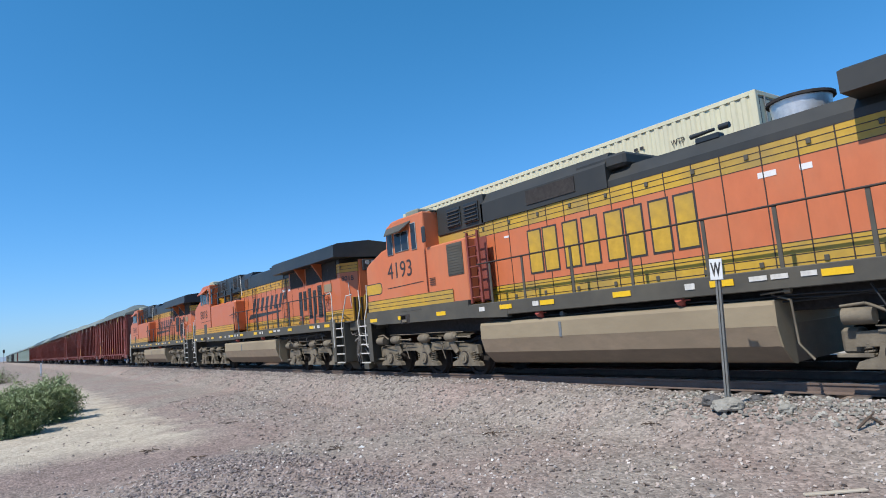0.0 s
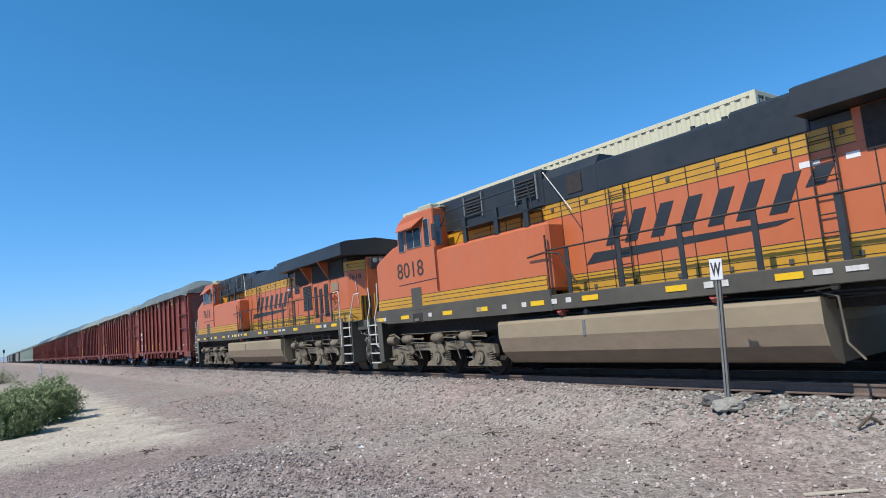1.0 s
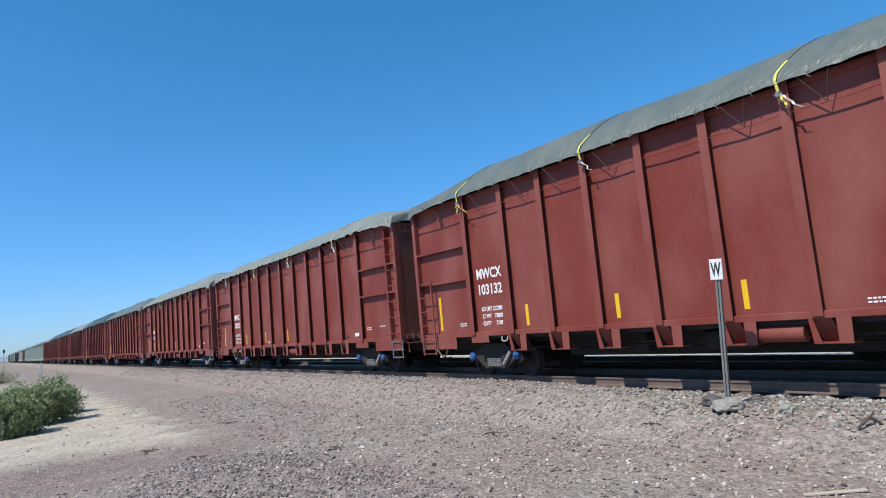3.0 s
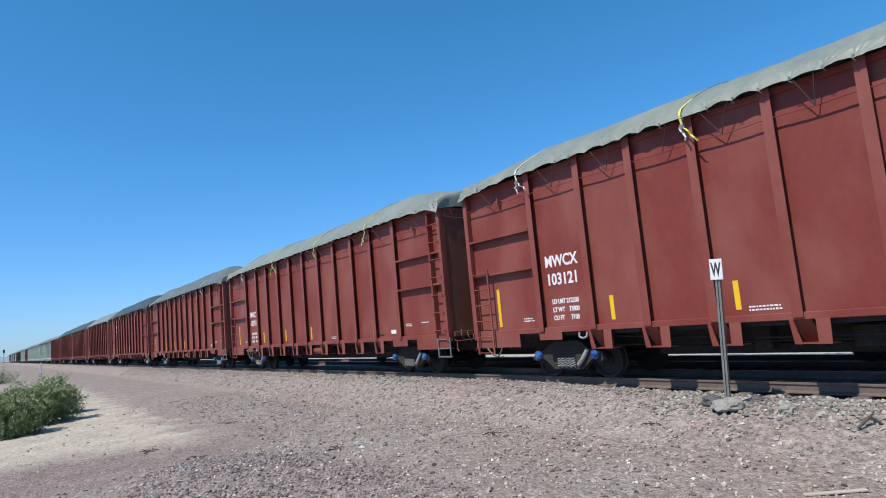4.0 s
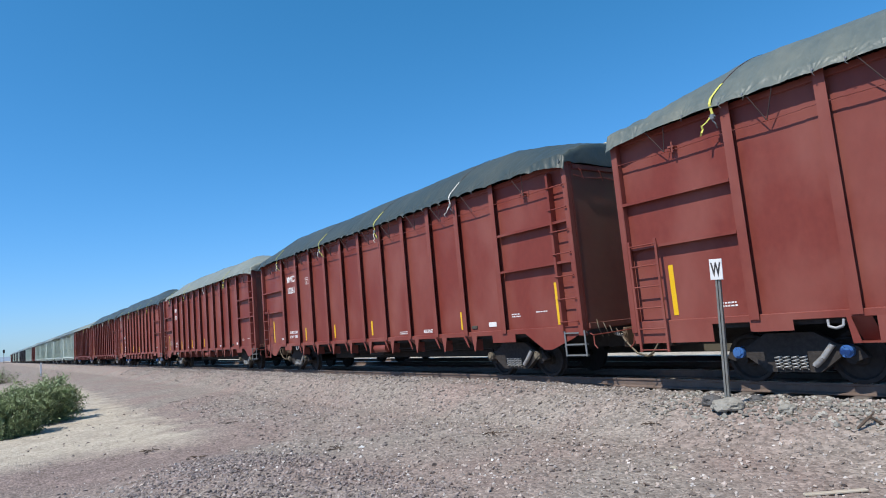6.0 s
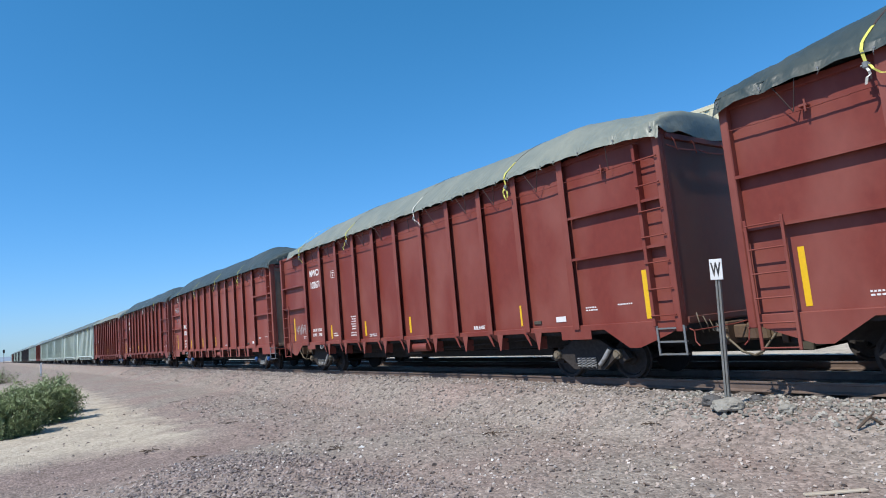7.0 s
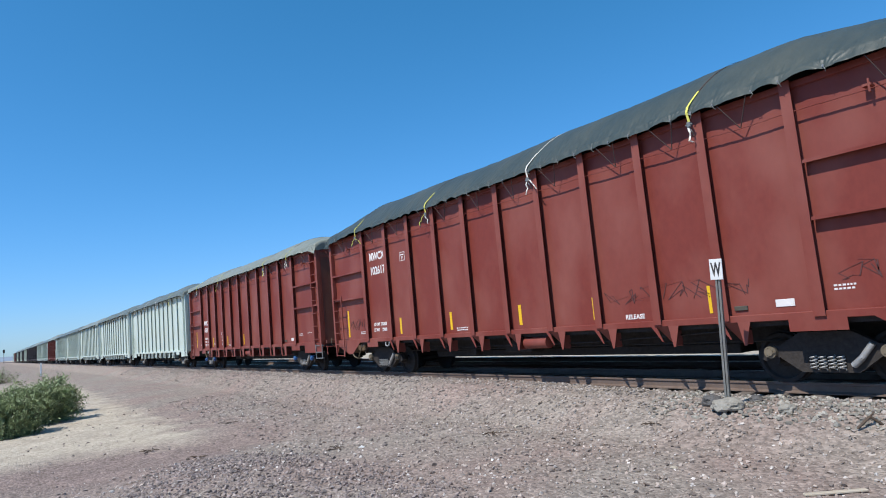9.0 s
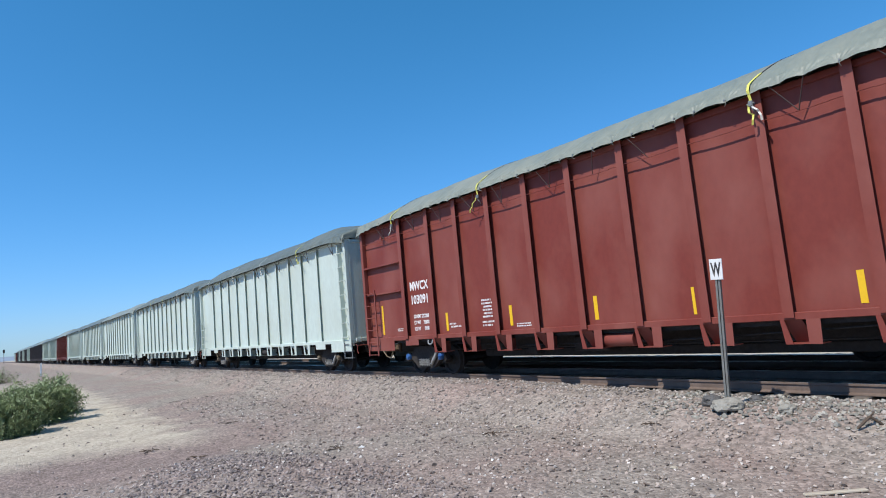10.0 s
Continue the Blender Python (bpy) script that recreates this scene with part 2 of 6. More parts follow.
    col = mix(1.0, col, fine, 'MULTIPLY')
    col = mix(1.0, col, mid, 'MULTIPLY')
    L.new(col, b.inputs["Base Color"])
    bp = N.new("ShaderNodeBump")
    bp.inputs["Strength"].default_value = 0.55
    bp.inputs["Distance"].default_value = 0.03
    hgt = math_node('ADD', math_node('MULTIPLY', vor.outputs["Distance"], -1.0), math_node('MULTIPLY', fine, 0.6))
    L.new(hgt, bp.inputs["Height"])
    L.new(bp.outputs[0], b.inputs["Normal"])
    return m


M["ground"] = ground_material()


# ---- mesh helpers ----
class Shape:
    """Collects faces for one mesh."""

    def __init__(self):
        self.v, self.f, self.smooth = [], [], []

    def add(self, verts, faces, smooth=False):
        n = len(self.v)
        self.v += [tuple(p) for p in verts]
        self.f += [tuple(i + n for i in q) for q in faces]
        self.smooth += [smooth] * len(faces)
        return self

    def box(self, x0, x1, y0, y1, z0, z1, c=0.0):
        """A box, with chamfered edges where c is given."""
        if c <= 0:
            v = [(x, y, z) for x in (x0, x1) for y in (y0, y1) for z in (z0, z1)]
            return self.add(v, [(0, 1, 3, 2), (4, 6, 7, 5), (0, 4, 5, 1), (2, 3, 7, 6), (0, 2, 6, 4), (1, 5, 7, 3)])
        lo, hi, v, at = (x0, y0, z0), (x1, y1, z1), [], {}
        for k in range(8):
            s = (k >> 2 & 1, k >> 1 & 1, k & 1)
            for ax in range(3):
                p = [hi[i] if s[i] else lo[i] for i in range(3)]
                for i in range(3):
                    if i != ax:
                        p[i] += -c if s[i] else c
                at[s, ax] = len(v)
                v.append(tuple(p))
        f = []
        for ax in range(3):
            o = [i for i in range(3) if i != ax]
            for side in (0, 1):
                ring = []
                for a, b in ((0, 0), (1, 0), (1, 1), (0, 1)):
                    s = [0, 0, 0]
                    s[ax], s[o[0]], s[o[1]] = side, a, b
                    ring.append(at[tuple(s), ax])
                f.append(tuple(ring))
            for a in (0, 1):
                for b in (0, 1):
                    s0, s1 = [0, 0, 0], [0, 0, 0]
                    s0[o[0]] = s1[o[0]] = a
                    s0[o[1]] = s1[o[1]] = b
                    s1[ax] = 1
                    f.append((at[tuple(s0), o[0]], at[tuple(s1), o[0]], at[tuple(s1), o[1]], at[tuple(s0), o[1]]))
        for k in range(8):
            s = (k >> 2 & 1, k >> 1 & 1, k & 1)
            f.append(tuple(at[s, ax] for ax in range(3)))
        return self.add(v, f)

    def prism(self, outline, axis, a, b):
        """Extrudes an outline of pairs along an axis from a to b. Pairs are the two other axes in order."""
        def at(p, w):
            q = list(p)
            q.insert(axis, w)
            return tuple(q)
        n = len(outline)
        v = [at(p, a) for p in outline] + [at(p, b) for p in outline]
        f = [tuple(range(n)), tuple(range(2 * n - 1, n - 1, -1))]
        f += [(i, (i + 1) % n, n + (i + 1) % n, n + i) for i in range(n)]
        return self.add(v, f)

    def tube(self, p, q, r, n=8, r2=None):
        p, q = Vector(p), Vector(q)
        r2 = r if r2 is None else r2
        d = (q - p).normalized()
        e = d.orthogonal().normalized()
        g = d.cross(e)
        v, f = [], []
        for c, rad in ((p, r), (q, r2)):
            v += [c + rad * (math.cos(2 * math.pi * i / n) * e + math.sin(2 * math.pi * i / n) * g) for i in range(n)]
        self.add(v, [(i, (i + 1) % n, n + (i + 1) % n, n + i) for i in range(n)], True)
        return self.add(v, [tuple(range(n - 1, -1, -1)), tuple(range(n, 2 * n))])

    def lathe(self, profile, n=28, sgn=1):
        """Turns (radius, y) pairs about the y axis; the ends close on the axis."""
        m = len(profile)
        v = [(r * math.cos(2 * math.pi * i / n), sgn * y, r * math.sin(2 * math.pi * i / n)) for r, y in profile for i in range(n)]
        f = [(j * n + i, j * n + (i + 1) % n, (j + 1) * n + (i + 1) % n, (j + 1) * n + i) for j in range(m - 1) for i in range(n)]
        self.add(v, f, False)
        return self.add([p for p in v[:n]] + [p for p in v[-n:]], [tuple(range(n)), tuple(range(2 * n - 1, n - 1, -1))])

    def path(self, pts, r, n=6):
        for p, q in zip(pts, pts[1:]):
            self.tube(p, q, r, n)
        return self

    def ribbon(self, pts, w, axis=0, thick=0.006):
        """A strap along points, w wide along the axis."""
        pts = [Vector(p) for p in pts]
        side = Vector((w / 2 if axis == 0 else 0, w / 2 if axis == 1 else 0, 0))
        v, f, n = [], [], len(pts)
        for i, p in enumerate(pts):
            run = pts[min(i + 1, n - 1)] - pts[max(i - 1, 0)]
            nrm = run.cross(side)
            nrm = nrm.normalized() * thick if nrm.length > 1e-6 else Vector((0, -thick, 0))
            v += [p - side, p + side, p + side + nrm, p - side + nrm]
        for i in range(n - 1):
            k = 4 * i
            f += [(k + j, k + (j + 1) % 4, k + 4 + (j + 1) % 4, k + 4 + j) for j in range(4)]
        f += [(0, 1, 2, 3), (4 * n - 1, 4 * n - 2, 4 * n - 3, 4 * n - 4)]
        return self.add(v, f)

    def mesh(self, name, mat):
        me = bpy.data.meshes.new(name)
        me.from_pydata(self.v, [], self.f)
        bm = bmesh.new()
        bm.from_mesh(me)
        bmesh.ops.recalc_face_normals(bm, faces=bm.faces)
        bm.to_mesh(me)
        bm.free()
        me.polygons.foreach_set("use_smooth", self.smooth)
        me.materials.append(mat)
        me.update()
        return me


MESHES = {}


def part(name, key, make, mat, parent, label="", at=None, kind=""):
    """One mesh object under a thing; alike parts share the mesh kept under the key."""
    if key is None or key not in MESHES:
        s = Shape()
        got = make(s)
        me = got if isinstance(got, bpy.types.Mesh) else s.mesh(name, mat)
        if key is not None:
            MESHES[key] = me
    else:
        me = MESHES[key]
    ob = new(name, me)
    ob.parent = parent
    if at is not None:
        ob.location = at
    if label:
        ob["label"] = label
    if kind:
        ob["kind"] = kind
    return ob


def lettering(text, size, mat, bold=0.012, narrow=1.0):
    """Flat raised letters in the x-z plane, facing -y, from the lower left corner."""
    cu = bpy.data.curves.new("letters", 'FONT')
    cu.body = text
    cu.size = size
    cu.extrude = 0.003
    cu.resolution_u = 3
    cu.offset = bold
    tmp = bpy.data.objects.new("letters", cu)
    me = bpy.data.meshes.new_from_object(tmp)
    bpy.data.objects.remove(tmp)
    me.transform(Matrix.Rotation(radians(90), 4, 'X') @ Matrix.Diagonal((narrow, 1, 1, 1)))
    me.materials.clear()
    me.materials.append(mat)
    return me


def thing(name, label, category, group="", at=None):
    e = new(name)
    e.empty_display_size = 0.3
    if at is not None:
        e.matrix_basis = at
    return tagged(e, label, category, group)


# ---- ground, tracks ----
def smooth_step(a, b, x):
    t = np.clip((x - a) / (b - a), 0, 1)
    return t * t * (3 - 2 * t)


def ground_z(x, y):
    """Height of the ground: flat desert, a low bank of ballast under both tracks, lower desert beyond."""
    x, y = np.asarray(x, float), np.asarray(y, float)
    z = -0.55 + 0.50 * smooth_step(7.9, 9.6, y) - 0.14 * smooth_step(10.4, 10.9, y)
    z = z - 0.15 * smooth_step(13.6, 14.4, y) + 0.07 * smooth_step(17.3, 17.9, y) - 1.12 * smooth_step(18.5, 21.0, y)
    z = z - 0.11 * smooth_step(-12.5, -5.5, x) * smooth_step(7.6, 9.4, y) * (y < 18)
    near = np.exp(-((x + 9.0) / 14.0) ** 2)
    z = z + near * 0.05 * np.sin(0.9 * x + 0.6 * y) * np.sin(0.7 * y - 0.3 * x) * (y < 9.5)
    mound = 0.14 * np.exp(-((x + 8.4) / 2.8) ** 2 - ((y - 3.1) / 1.2) ** 2)
    z = z + mound
    z = z - 0.06 * smooth_step(-16, -22, x) * smooth_step(6.5, 4.5, y)
    return z


def graded(lo, hi, fine_lo, fine_hi, step, grow=1.22):
    """Coordinates that are close together in the middle and widen outwards."""
    mid = list(np.arange(fine_lo, fine_hi + step / 2, step))
    s, v, left = step, fine_lo, []
    while v > lo:
        s *= grow
        v -= s
        left.append(max(v, lo))
    s, v, right = step, mid[-1], []
    while v < hi:
        s *= grow
        v += s
        right.append(min(v, hi))
    return np.array(left[::-1] + mid + right)


def build_ground():
    xs, ys = graded(-3500, 3500, -34, 6, 0.16), graded(-3500, 3500, -2, 22, 0.12)
    X, Y = np.meshgrid(xs, ys, indexing='ij')
    Z = ground_z(X, Y)
    n, m = X.shape
    v = np.stack([X, Y, Z], -1).reshape(-1, 3)
    i = np.arange(n - 1)[:, None] * m + np.arange(m - 1)[None, :]
    f = np.stack([i, i + m, i + m + 1, i + 1], -1).reshape(-1, 4)
    rough = (np.random.rand(len(v)) - 0.5) * 0.025
    inside = (v[:, 0] > -34) & (v[:, 0] < 6) & (v[:, 1] > -2) & (v[:, 1] < 22)
    v[:, 2] += rough * inside
    me = bpy.data.meshes.new("ground")
    me.from_pydata(v.tolist(), [], f.tolist())
    me.polygons.foreach_set("use_smooth", [True] * len(f))
    me.materials.append(M["ground"])
    tagged(new("ground", me), "pinkish grey desert gravel with a pale sandy patch", "ground", kind="structure")


build_ground()


def scatter(name, label, category, places, sizes, mat, seed):
    """Many small angular stones in one mesh."""
    rng = np.random.default_rng(seed)
    bm = bmesh.new()
    hulls = []
    for k in range(14):
        b = bmesh.new()
        q = rng.standard_normal((13, 3))
        q /= np.linalg.norm(q, axis=1)[:, None]
        for p in q * (0.85 + 0.3 * rng.random((13, 1))):
            b.verts.new(p)
        r = bmesh.ops.convex_hull(b, input=b.verts)
        for g in [g for g in r["geom_interior"] if isinstance(g, bmesh.types.BMVert)]:
            b.verts.remove(g)
        b.verts.ensure_lookup_table()
        b.verts.index_update()
        hulls.append((np.array([w.co[:] for w in b.verts]), [tuple(w.index for w in q.verts) for q in b.faces]))
        b.free()
    bm.free()
    V, F, n = [], [], 0
    for (x, y, z), s in zip(places, sizes):
        hv, hf = hulls[rng.integers(14)]
        a = rng.random() * 6.283
        rot = np.array([[math.cos(a), -math.sin(a), 0], [math.sin(a), math.cos(a), 0], [0, 0, 1]])
        p = (hv * np.array([1, 0.65 + 0.35 * rng.random(), 0.55 + 0.35 * rng.random()]) * s) @ rot.T
        p += (x, y, z + s * 0.2)
        V.append(p)
        F += [tuple(i + n for i in q) for q in hf]
        n += len(hv)
    me = bpy.data.meshes.new(name)
    me.from_pydata(np.concatenate(V).tolist(), [], F)
    me.materials.append(mat)
    return tagged(new(name, me), label, category, kind="stuff")


def place_stones():
    rng = np.random.default_rng(5)
    # ballast shoulder beside the running track, thinner with distance
    n = 17000
    x = 4 - 62 * rng.random(n) ** 1.6
    y = 8.3 + 2.75 * rng.random(n) ** 0.75
    p = np.stack([x, y, ground_z(x, y)], -1)
    scatter("ballast_stones", "grey and pink crushed ballast stones along the track", "ballast", p, 0.014 + 0.036 * rng.random(n) ** 2, M["stones"], 1)
    n = 1500
    x = 2.5 - 9.5 * rng.random(n)
    y = 8.9 + 1.7 * rng.random(n)
    p = np.stack([x, y, ground_z(x, y)], -1)
    scatter("coarse_ballast", "coarse greenish grey ballast stones beside the rail", "ballast", p, 0.022 + 0.034 * rng.random(n), M["coarse_stones"], 4)
    # loose gravel on the flat
    n = 26000
    x = 2 - 28 * rng.random(n) ** 1.15
    y = 0.5 + 8.2 * rng.random(n)
    keep = (x > -12.2 + 1.5 * rng.random(n)) | (y > 4.6 + 0.07 * (-x - 15)) | (rng.random(n) < 0.06)
    x, y = x[keep], y[keep]
    p = np.stack([x, y, ground_z(x, y)], -1)
    scatter("gravel", "scattered pinkish grey gravel on the flat ground", "gravel", p, 0.009 + 0.036 * rng.random(len(x)) ** 3.5, M["ground_stones"], 2)
    n = 4200
    x = 1 - 24 * rng.random(n) ** 1.1
    y = 1.0 + 9.2 * rng.random(n)
    keep = (x > -12.5) | (y > 5.2)
    x, y = x[keep], y[keep]
    p = np.stack([x, y, ground_z(x, y)], -1)
    scatter("pale_gravel", "scattered pale quartz pebbles among the gravel", "gravel", p, 0.010 + 0.026 * rng.random(len(x)) ** 2.5, M["pale_stones"], 6)
    n = 11000
    x, y = -8.0 + 4.4 * (2 * rng.random(n) - 1), 3.0 + 2.0 * (2 * rng.random(n) - 1)
    keep = ((x + 8.0) / 4.3) ** 2 + ((y - 3.0) / 1.9) ** 2 < 0.7 + 0.3 * rng.random(n)
    x, y = x[keep], y[keep]
    n = len(x)
    p = np.stack([x, y, ground_z(x, y)], -1)
    scatter("gravel_mound", "low mound of dark reddish crushed gravel", "gravel", p, 0.013 + 0.022 * rng.random(n) ** 1.5, M["dark_stones"], 3)


place_stones()


def build_track(axis, x0, x1, seed, zt=0.0):
    # rail profile: foot, web, head
    prof = [(-.07, -.18), (.07, -.18), (.07, -.165), (.012, -.14), (.012, -.045), (.036, -.035), (.036, -.004),
            (.028, 0), (-.028, 0), (-.036, -.004), (-.036, -.035), (-.012, -.045), (-.012, -.14), (-.07, -.165)]
    for side in (-0.755, 0.755):
        s = Shape().prism([(axis + side + a, b + zt) for a, b in prof], 0, x0, x1)
        r = new("rail", s.mesh("rail", M["rail_side"]))
        tagged(r, "rusty steel rail with a polished running top", "rail", kind="structure")
        top = new("rail_top", Shape().box(x0, x1, axis + side - .022, axis + side + .022, zt, zt + 0.002).mesh("rail_top", M["rail_top"]))
        top.parent = r
    s = Shape()
    rng = random.Random(seed)
    x = x0 if x0 > -260 else -260
    while x < min(x1, 30):
        j = rng.uniform(-.03, .03)
        s.box(x + j, x + j + .23, axis - 1.28 + j, axis + 1.28 + j, zt - .32, zt - .185, .012)
        x += 0.6
    tagged(new("ties", s.mesh("ties", M["tie"])), "weathered ties bedded in the ballast", "railway tie", kind="stuff")


build_track(AXIS, -1500, 400, 1)
build_track(FAR_AXIS, -1500, 400, 2, -0.15)


# ---- covered gondola cars ----
PITCH = 20.36
HALF = 1.6
RIBS = (3.06, 4.58, 5.94, 7.32, 8.72, 10.11, 11.54, 12.95, 14.36, 15.71, 17.24)
U0, U1 = 0.6, 19.8


def tarp_heap(u, seed, low=0.0, a=U0 - 0.04, b=U1 + 0.04):
    """Height of the heaped load over the rim, and how far from the ends it stands."""
    rng = random.Random(seed)
    p, q = rng.uniform(0, 6.28), rng.uniform(0, 6.28)
    e = max(min((u - a) / 2.6, (b - u) / 2.6, 1.0), 0.0)
    end = min(1.0, 0.36 + 0.64 * e ** 0.75)
    return (0.90 - low + 0.035 * math.sin(0.45 * u + p) + 0.02 * math.sin(1.3 * u + q)) * end, e


def tie_points(seed):
    """Where the cover is hooked down: at each rib and within each bay."""
    rng = random.Random(seed + 40)
    edges = (U0 + .06, *(r - .02 for r in RIBS), U1 - .06)
    ties = list(edges)
    for p, q in zip(edges, edges[1:]):
        ties += [p + (q - p) * rng.uniform(.26, .38), p + (q - p) * rng.uniform(.62, .74)]
    return sorted(ties)


def tarp_mesh(s, seed, flap_left=0.0, low=0.0, fine=True):
    """A cover drawn tight over a heaped load: fans of creases at every tie, gathered and folded ends."""
    rng = random.Random(seed)
    ph = [rng.uniform(0, 6.28) for _ in range(8)]
    nu = 960 if fine else 160
    loose = (0.008, 0.034, 0.018)[seed % 3]
    a, b = U0 - 0.005 + flap_left, U1 + 0.005
    ties = tie_points(seed)
    pull = [rng.uniform(0.1, 1.7) for _ in ties]
    grip = [rng.uniform(0.3, 1.4) for _ in ties]
    # rows across: close together on the sunny hem, wide on the far side
    across = [-1.0 + 0.16 * k / 9 for k in range(9)] + [-0.84 + 0.34 * k / 14 for k in range(14)] + [-0.5 + 1.34 * k / 9 for k in range(10)] + [0.92, 1.0]
    nv = len(across) - 1
    v, f = [], []
    for i in range(nu + 1):
        u = a + (b - a) * i / nu
        heap, e = tarp_heap(u, seed, low, a, b)
        k = max([n for n in range(len(ties)) if ties[n] <= u] or [0])
        k = min(k, len(ties) - 2)
        f_ = min(max((u - ties[k]) / (ties[k + 1] - ties[k]), 0.0), 1.0)
        lift = loose * pull[k] * math.sin(f_ * math.pi)
        tug = min(f_, 1 - f_) * (ties[k + 1] - ties[k])
        fold = math.exp(-tug / 0.10)
        drop = 0.185 - lift + 0.016 * noise.noise(Vector((u * 2.3, seed, 9))) + 0.008 * fold
        endhang = 0.16 * (1 - e) ** 3
        crumple = (1 - e) ** 2
        for w in across:
            if abs(w) > 0.84:
                k2 = (abs(w) - 0.84) / 0.16
                y = HALF + 0.02 + 0.12 * k2
                z = 4.985 - k2 * (drop + endhang)
                rise, nz = 0.2 * (1 - k2), 0.25
                y -= 0.015 * fold * k2
            else:
                q = w / 0.84
                y = abs(q) * (HALF + 0.02)
                z = 4.985 + heap * (1 - abs(q) ** 2.1)
                rise, nz = 0.2 + (1 - abs(q)) * HALF, 0.85
                z += 0.035 * noise.noise(Vector((u * 1.7 + 7 * seed, q * 2.2, 0))) * (0.35 + 0.65 * crumple)
                z += 0.03 * noise.noise(Vector((u * 4.2, q * 3 + 3 * seed, 1))) * (0.2 + crumple)
                if abs(q) > .8:
                    z -= 0.018 * fold * ((abs(q) - .8) / .2) ** 2
            bump = 0.0
            if fine and w < -0.45:
                for n in (k, k + 1):
                    du = u - ties[n]
                    d = math.hypot(du, rise)
                    if d < 0.8:
                        th = math.atan2(du, rise + 0.04)
                        bump += 0.017 * grip[n] * math.exp(-d / 0.28) * min(1.0, d / 0.10) * (0.6 - 1.4 * abs(math.sin((6 + n % 4) * th + ph[n % 8])) ** .8)
                bump += 0.012 * noise.noise(Vector((u * 6.5 + rise * 2, rise * 3.0 + seed, 4))) * math.exp(-rise / 0.5)
            ridge = abs(noise.noise(Vector((u * 3.1 + w * 2, w * 4 + seed, 6)))) - .25
            bump -= (0.012 + 0.07 * crumple) * ridge
            v.append((u, math.copysign(y + bump * (1 - nz), w), z + bump * nz))
    for i in range(nu):
        for j in range(nv):
            k = i * (nv + 1) + j
            f.append((k, k + 1, k + nv + 2, k + nv + 1))
    # gathered flaps over the ends, in deep uneven folds
    for end, uu, out in ((0, a, -1), (nu, b, 1)):
        rows = 5
        last = [end * (nv + 1) + j for j in range(nv + 1)]
        for r in range(1, rows + 1):
            now = []
            g = r / rows
            for j in range(nv + 1):
                x, y, z = v[end * (nv + 1) + j]
                hem = 4.74 + 0.09 * noise.noise(Vector((y * 1.4, seed, out * 3))) + 0.05 * abs(math.sin(y * 2.3 + ph[3]))
                zz = z + (min(hem, z - 0.06) - z) * g
                fold = noise.noise(Vector((y * 3.4 + g * 1.3, g * 1.6, seed + 11 * out)))
                now.append(len(v))
                v.append((uu + out * (0.02 * math.sin(g * 1.5) + 0.035 * fold * g ** .5 + 0.02), y * (1 - 0.012 * g), zz + 0.05 * fold * g))
            f += [(last[j], last[j + 1], now[j + 1], now[j]) for j in range(nv)]
            last = now
    s.add(v, f, True)


def bay_edges():
    return zip((U0 + .14, *(r + .085 for r in RIBS)), (*(r - .085 for r in RIBS), U1 - .14))


def cords(s, seed):
    """Elastic cords hooked from the hem of the cover to the tie rod, in V shapes."""
    rng = random.Random(seed)
    y = -HALF - 0.035
    for p, q in bay_edges():
        m = p + (q - p) * rng.uniform(.42, .66)
        foot = (m, -1.585, 4.32)
        for w in (-rng.uniform(.22, .38), rng.uniform(.06, .24)):
            if rng.random() < .9:
                s.tube((m + w, y - .07, 4.81), foot, 0.010, 5)


def hooks(s, seed):
    """Bright grommets and hooks along the hem of the cover."""
    rng = random.Random(seed + 3)
    for u in tie_points(seed):
        if rng.random() < .75:
            s.tube((u, -HALF - .128, 4.835), (u, -HALF - .105, 4.835), .019, 8)
            s.path([(u, -HALF - .12, 4.83), (u + rng.uniform(-.02, .03), -HALF - .125, 4.77), (u + rng.uniform(-.03, .05), -HALF - .10, 4.74)], .007, 5)


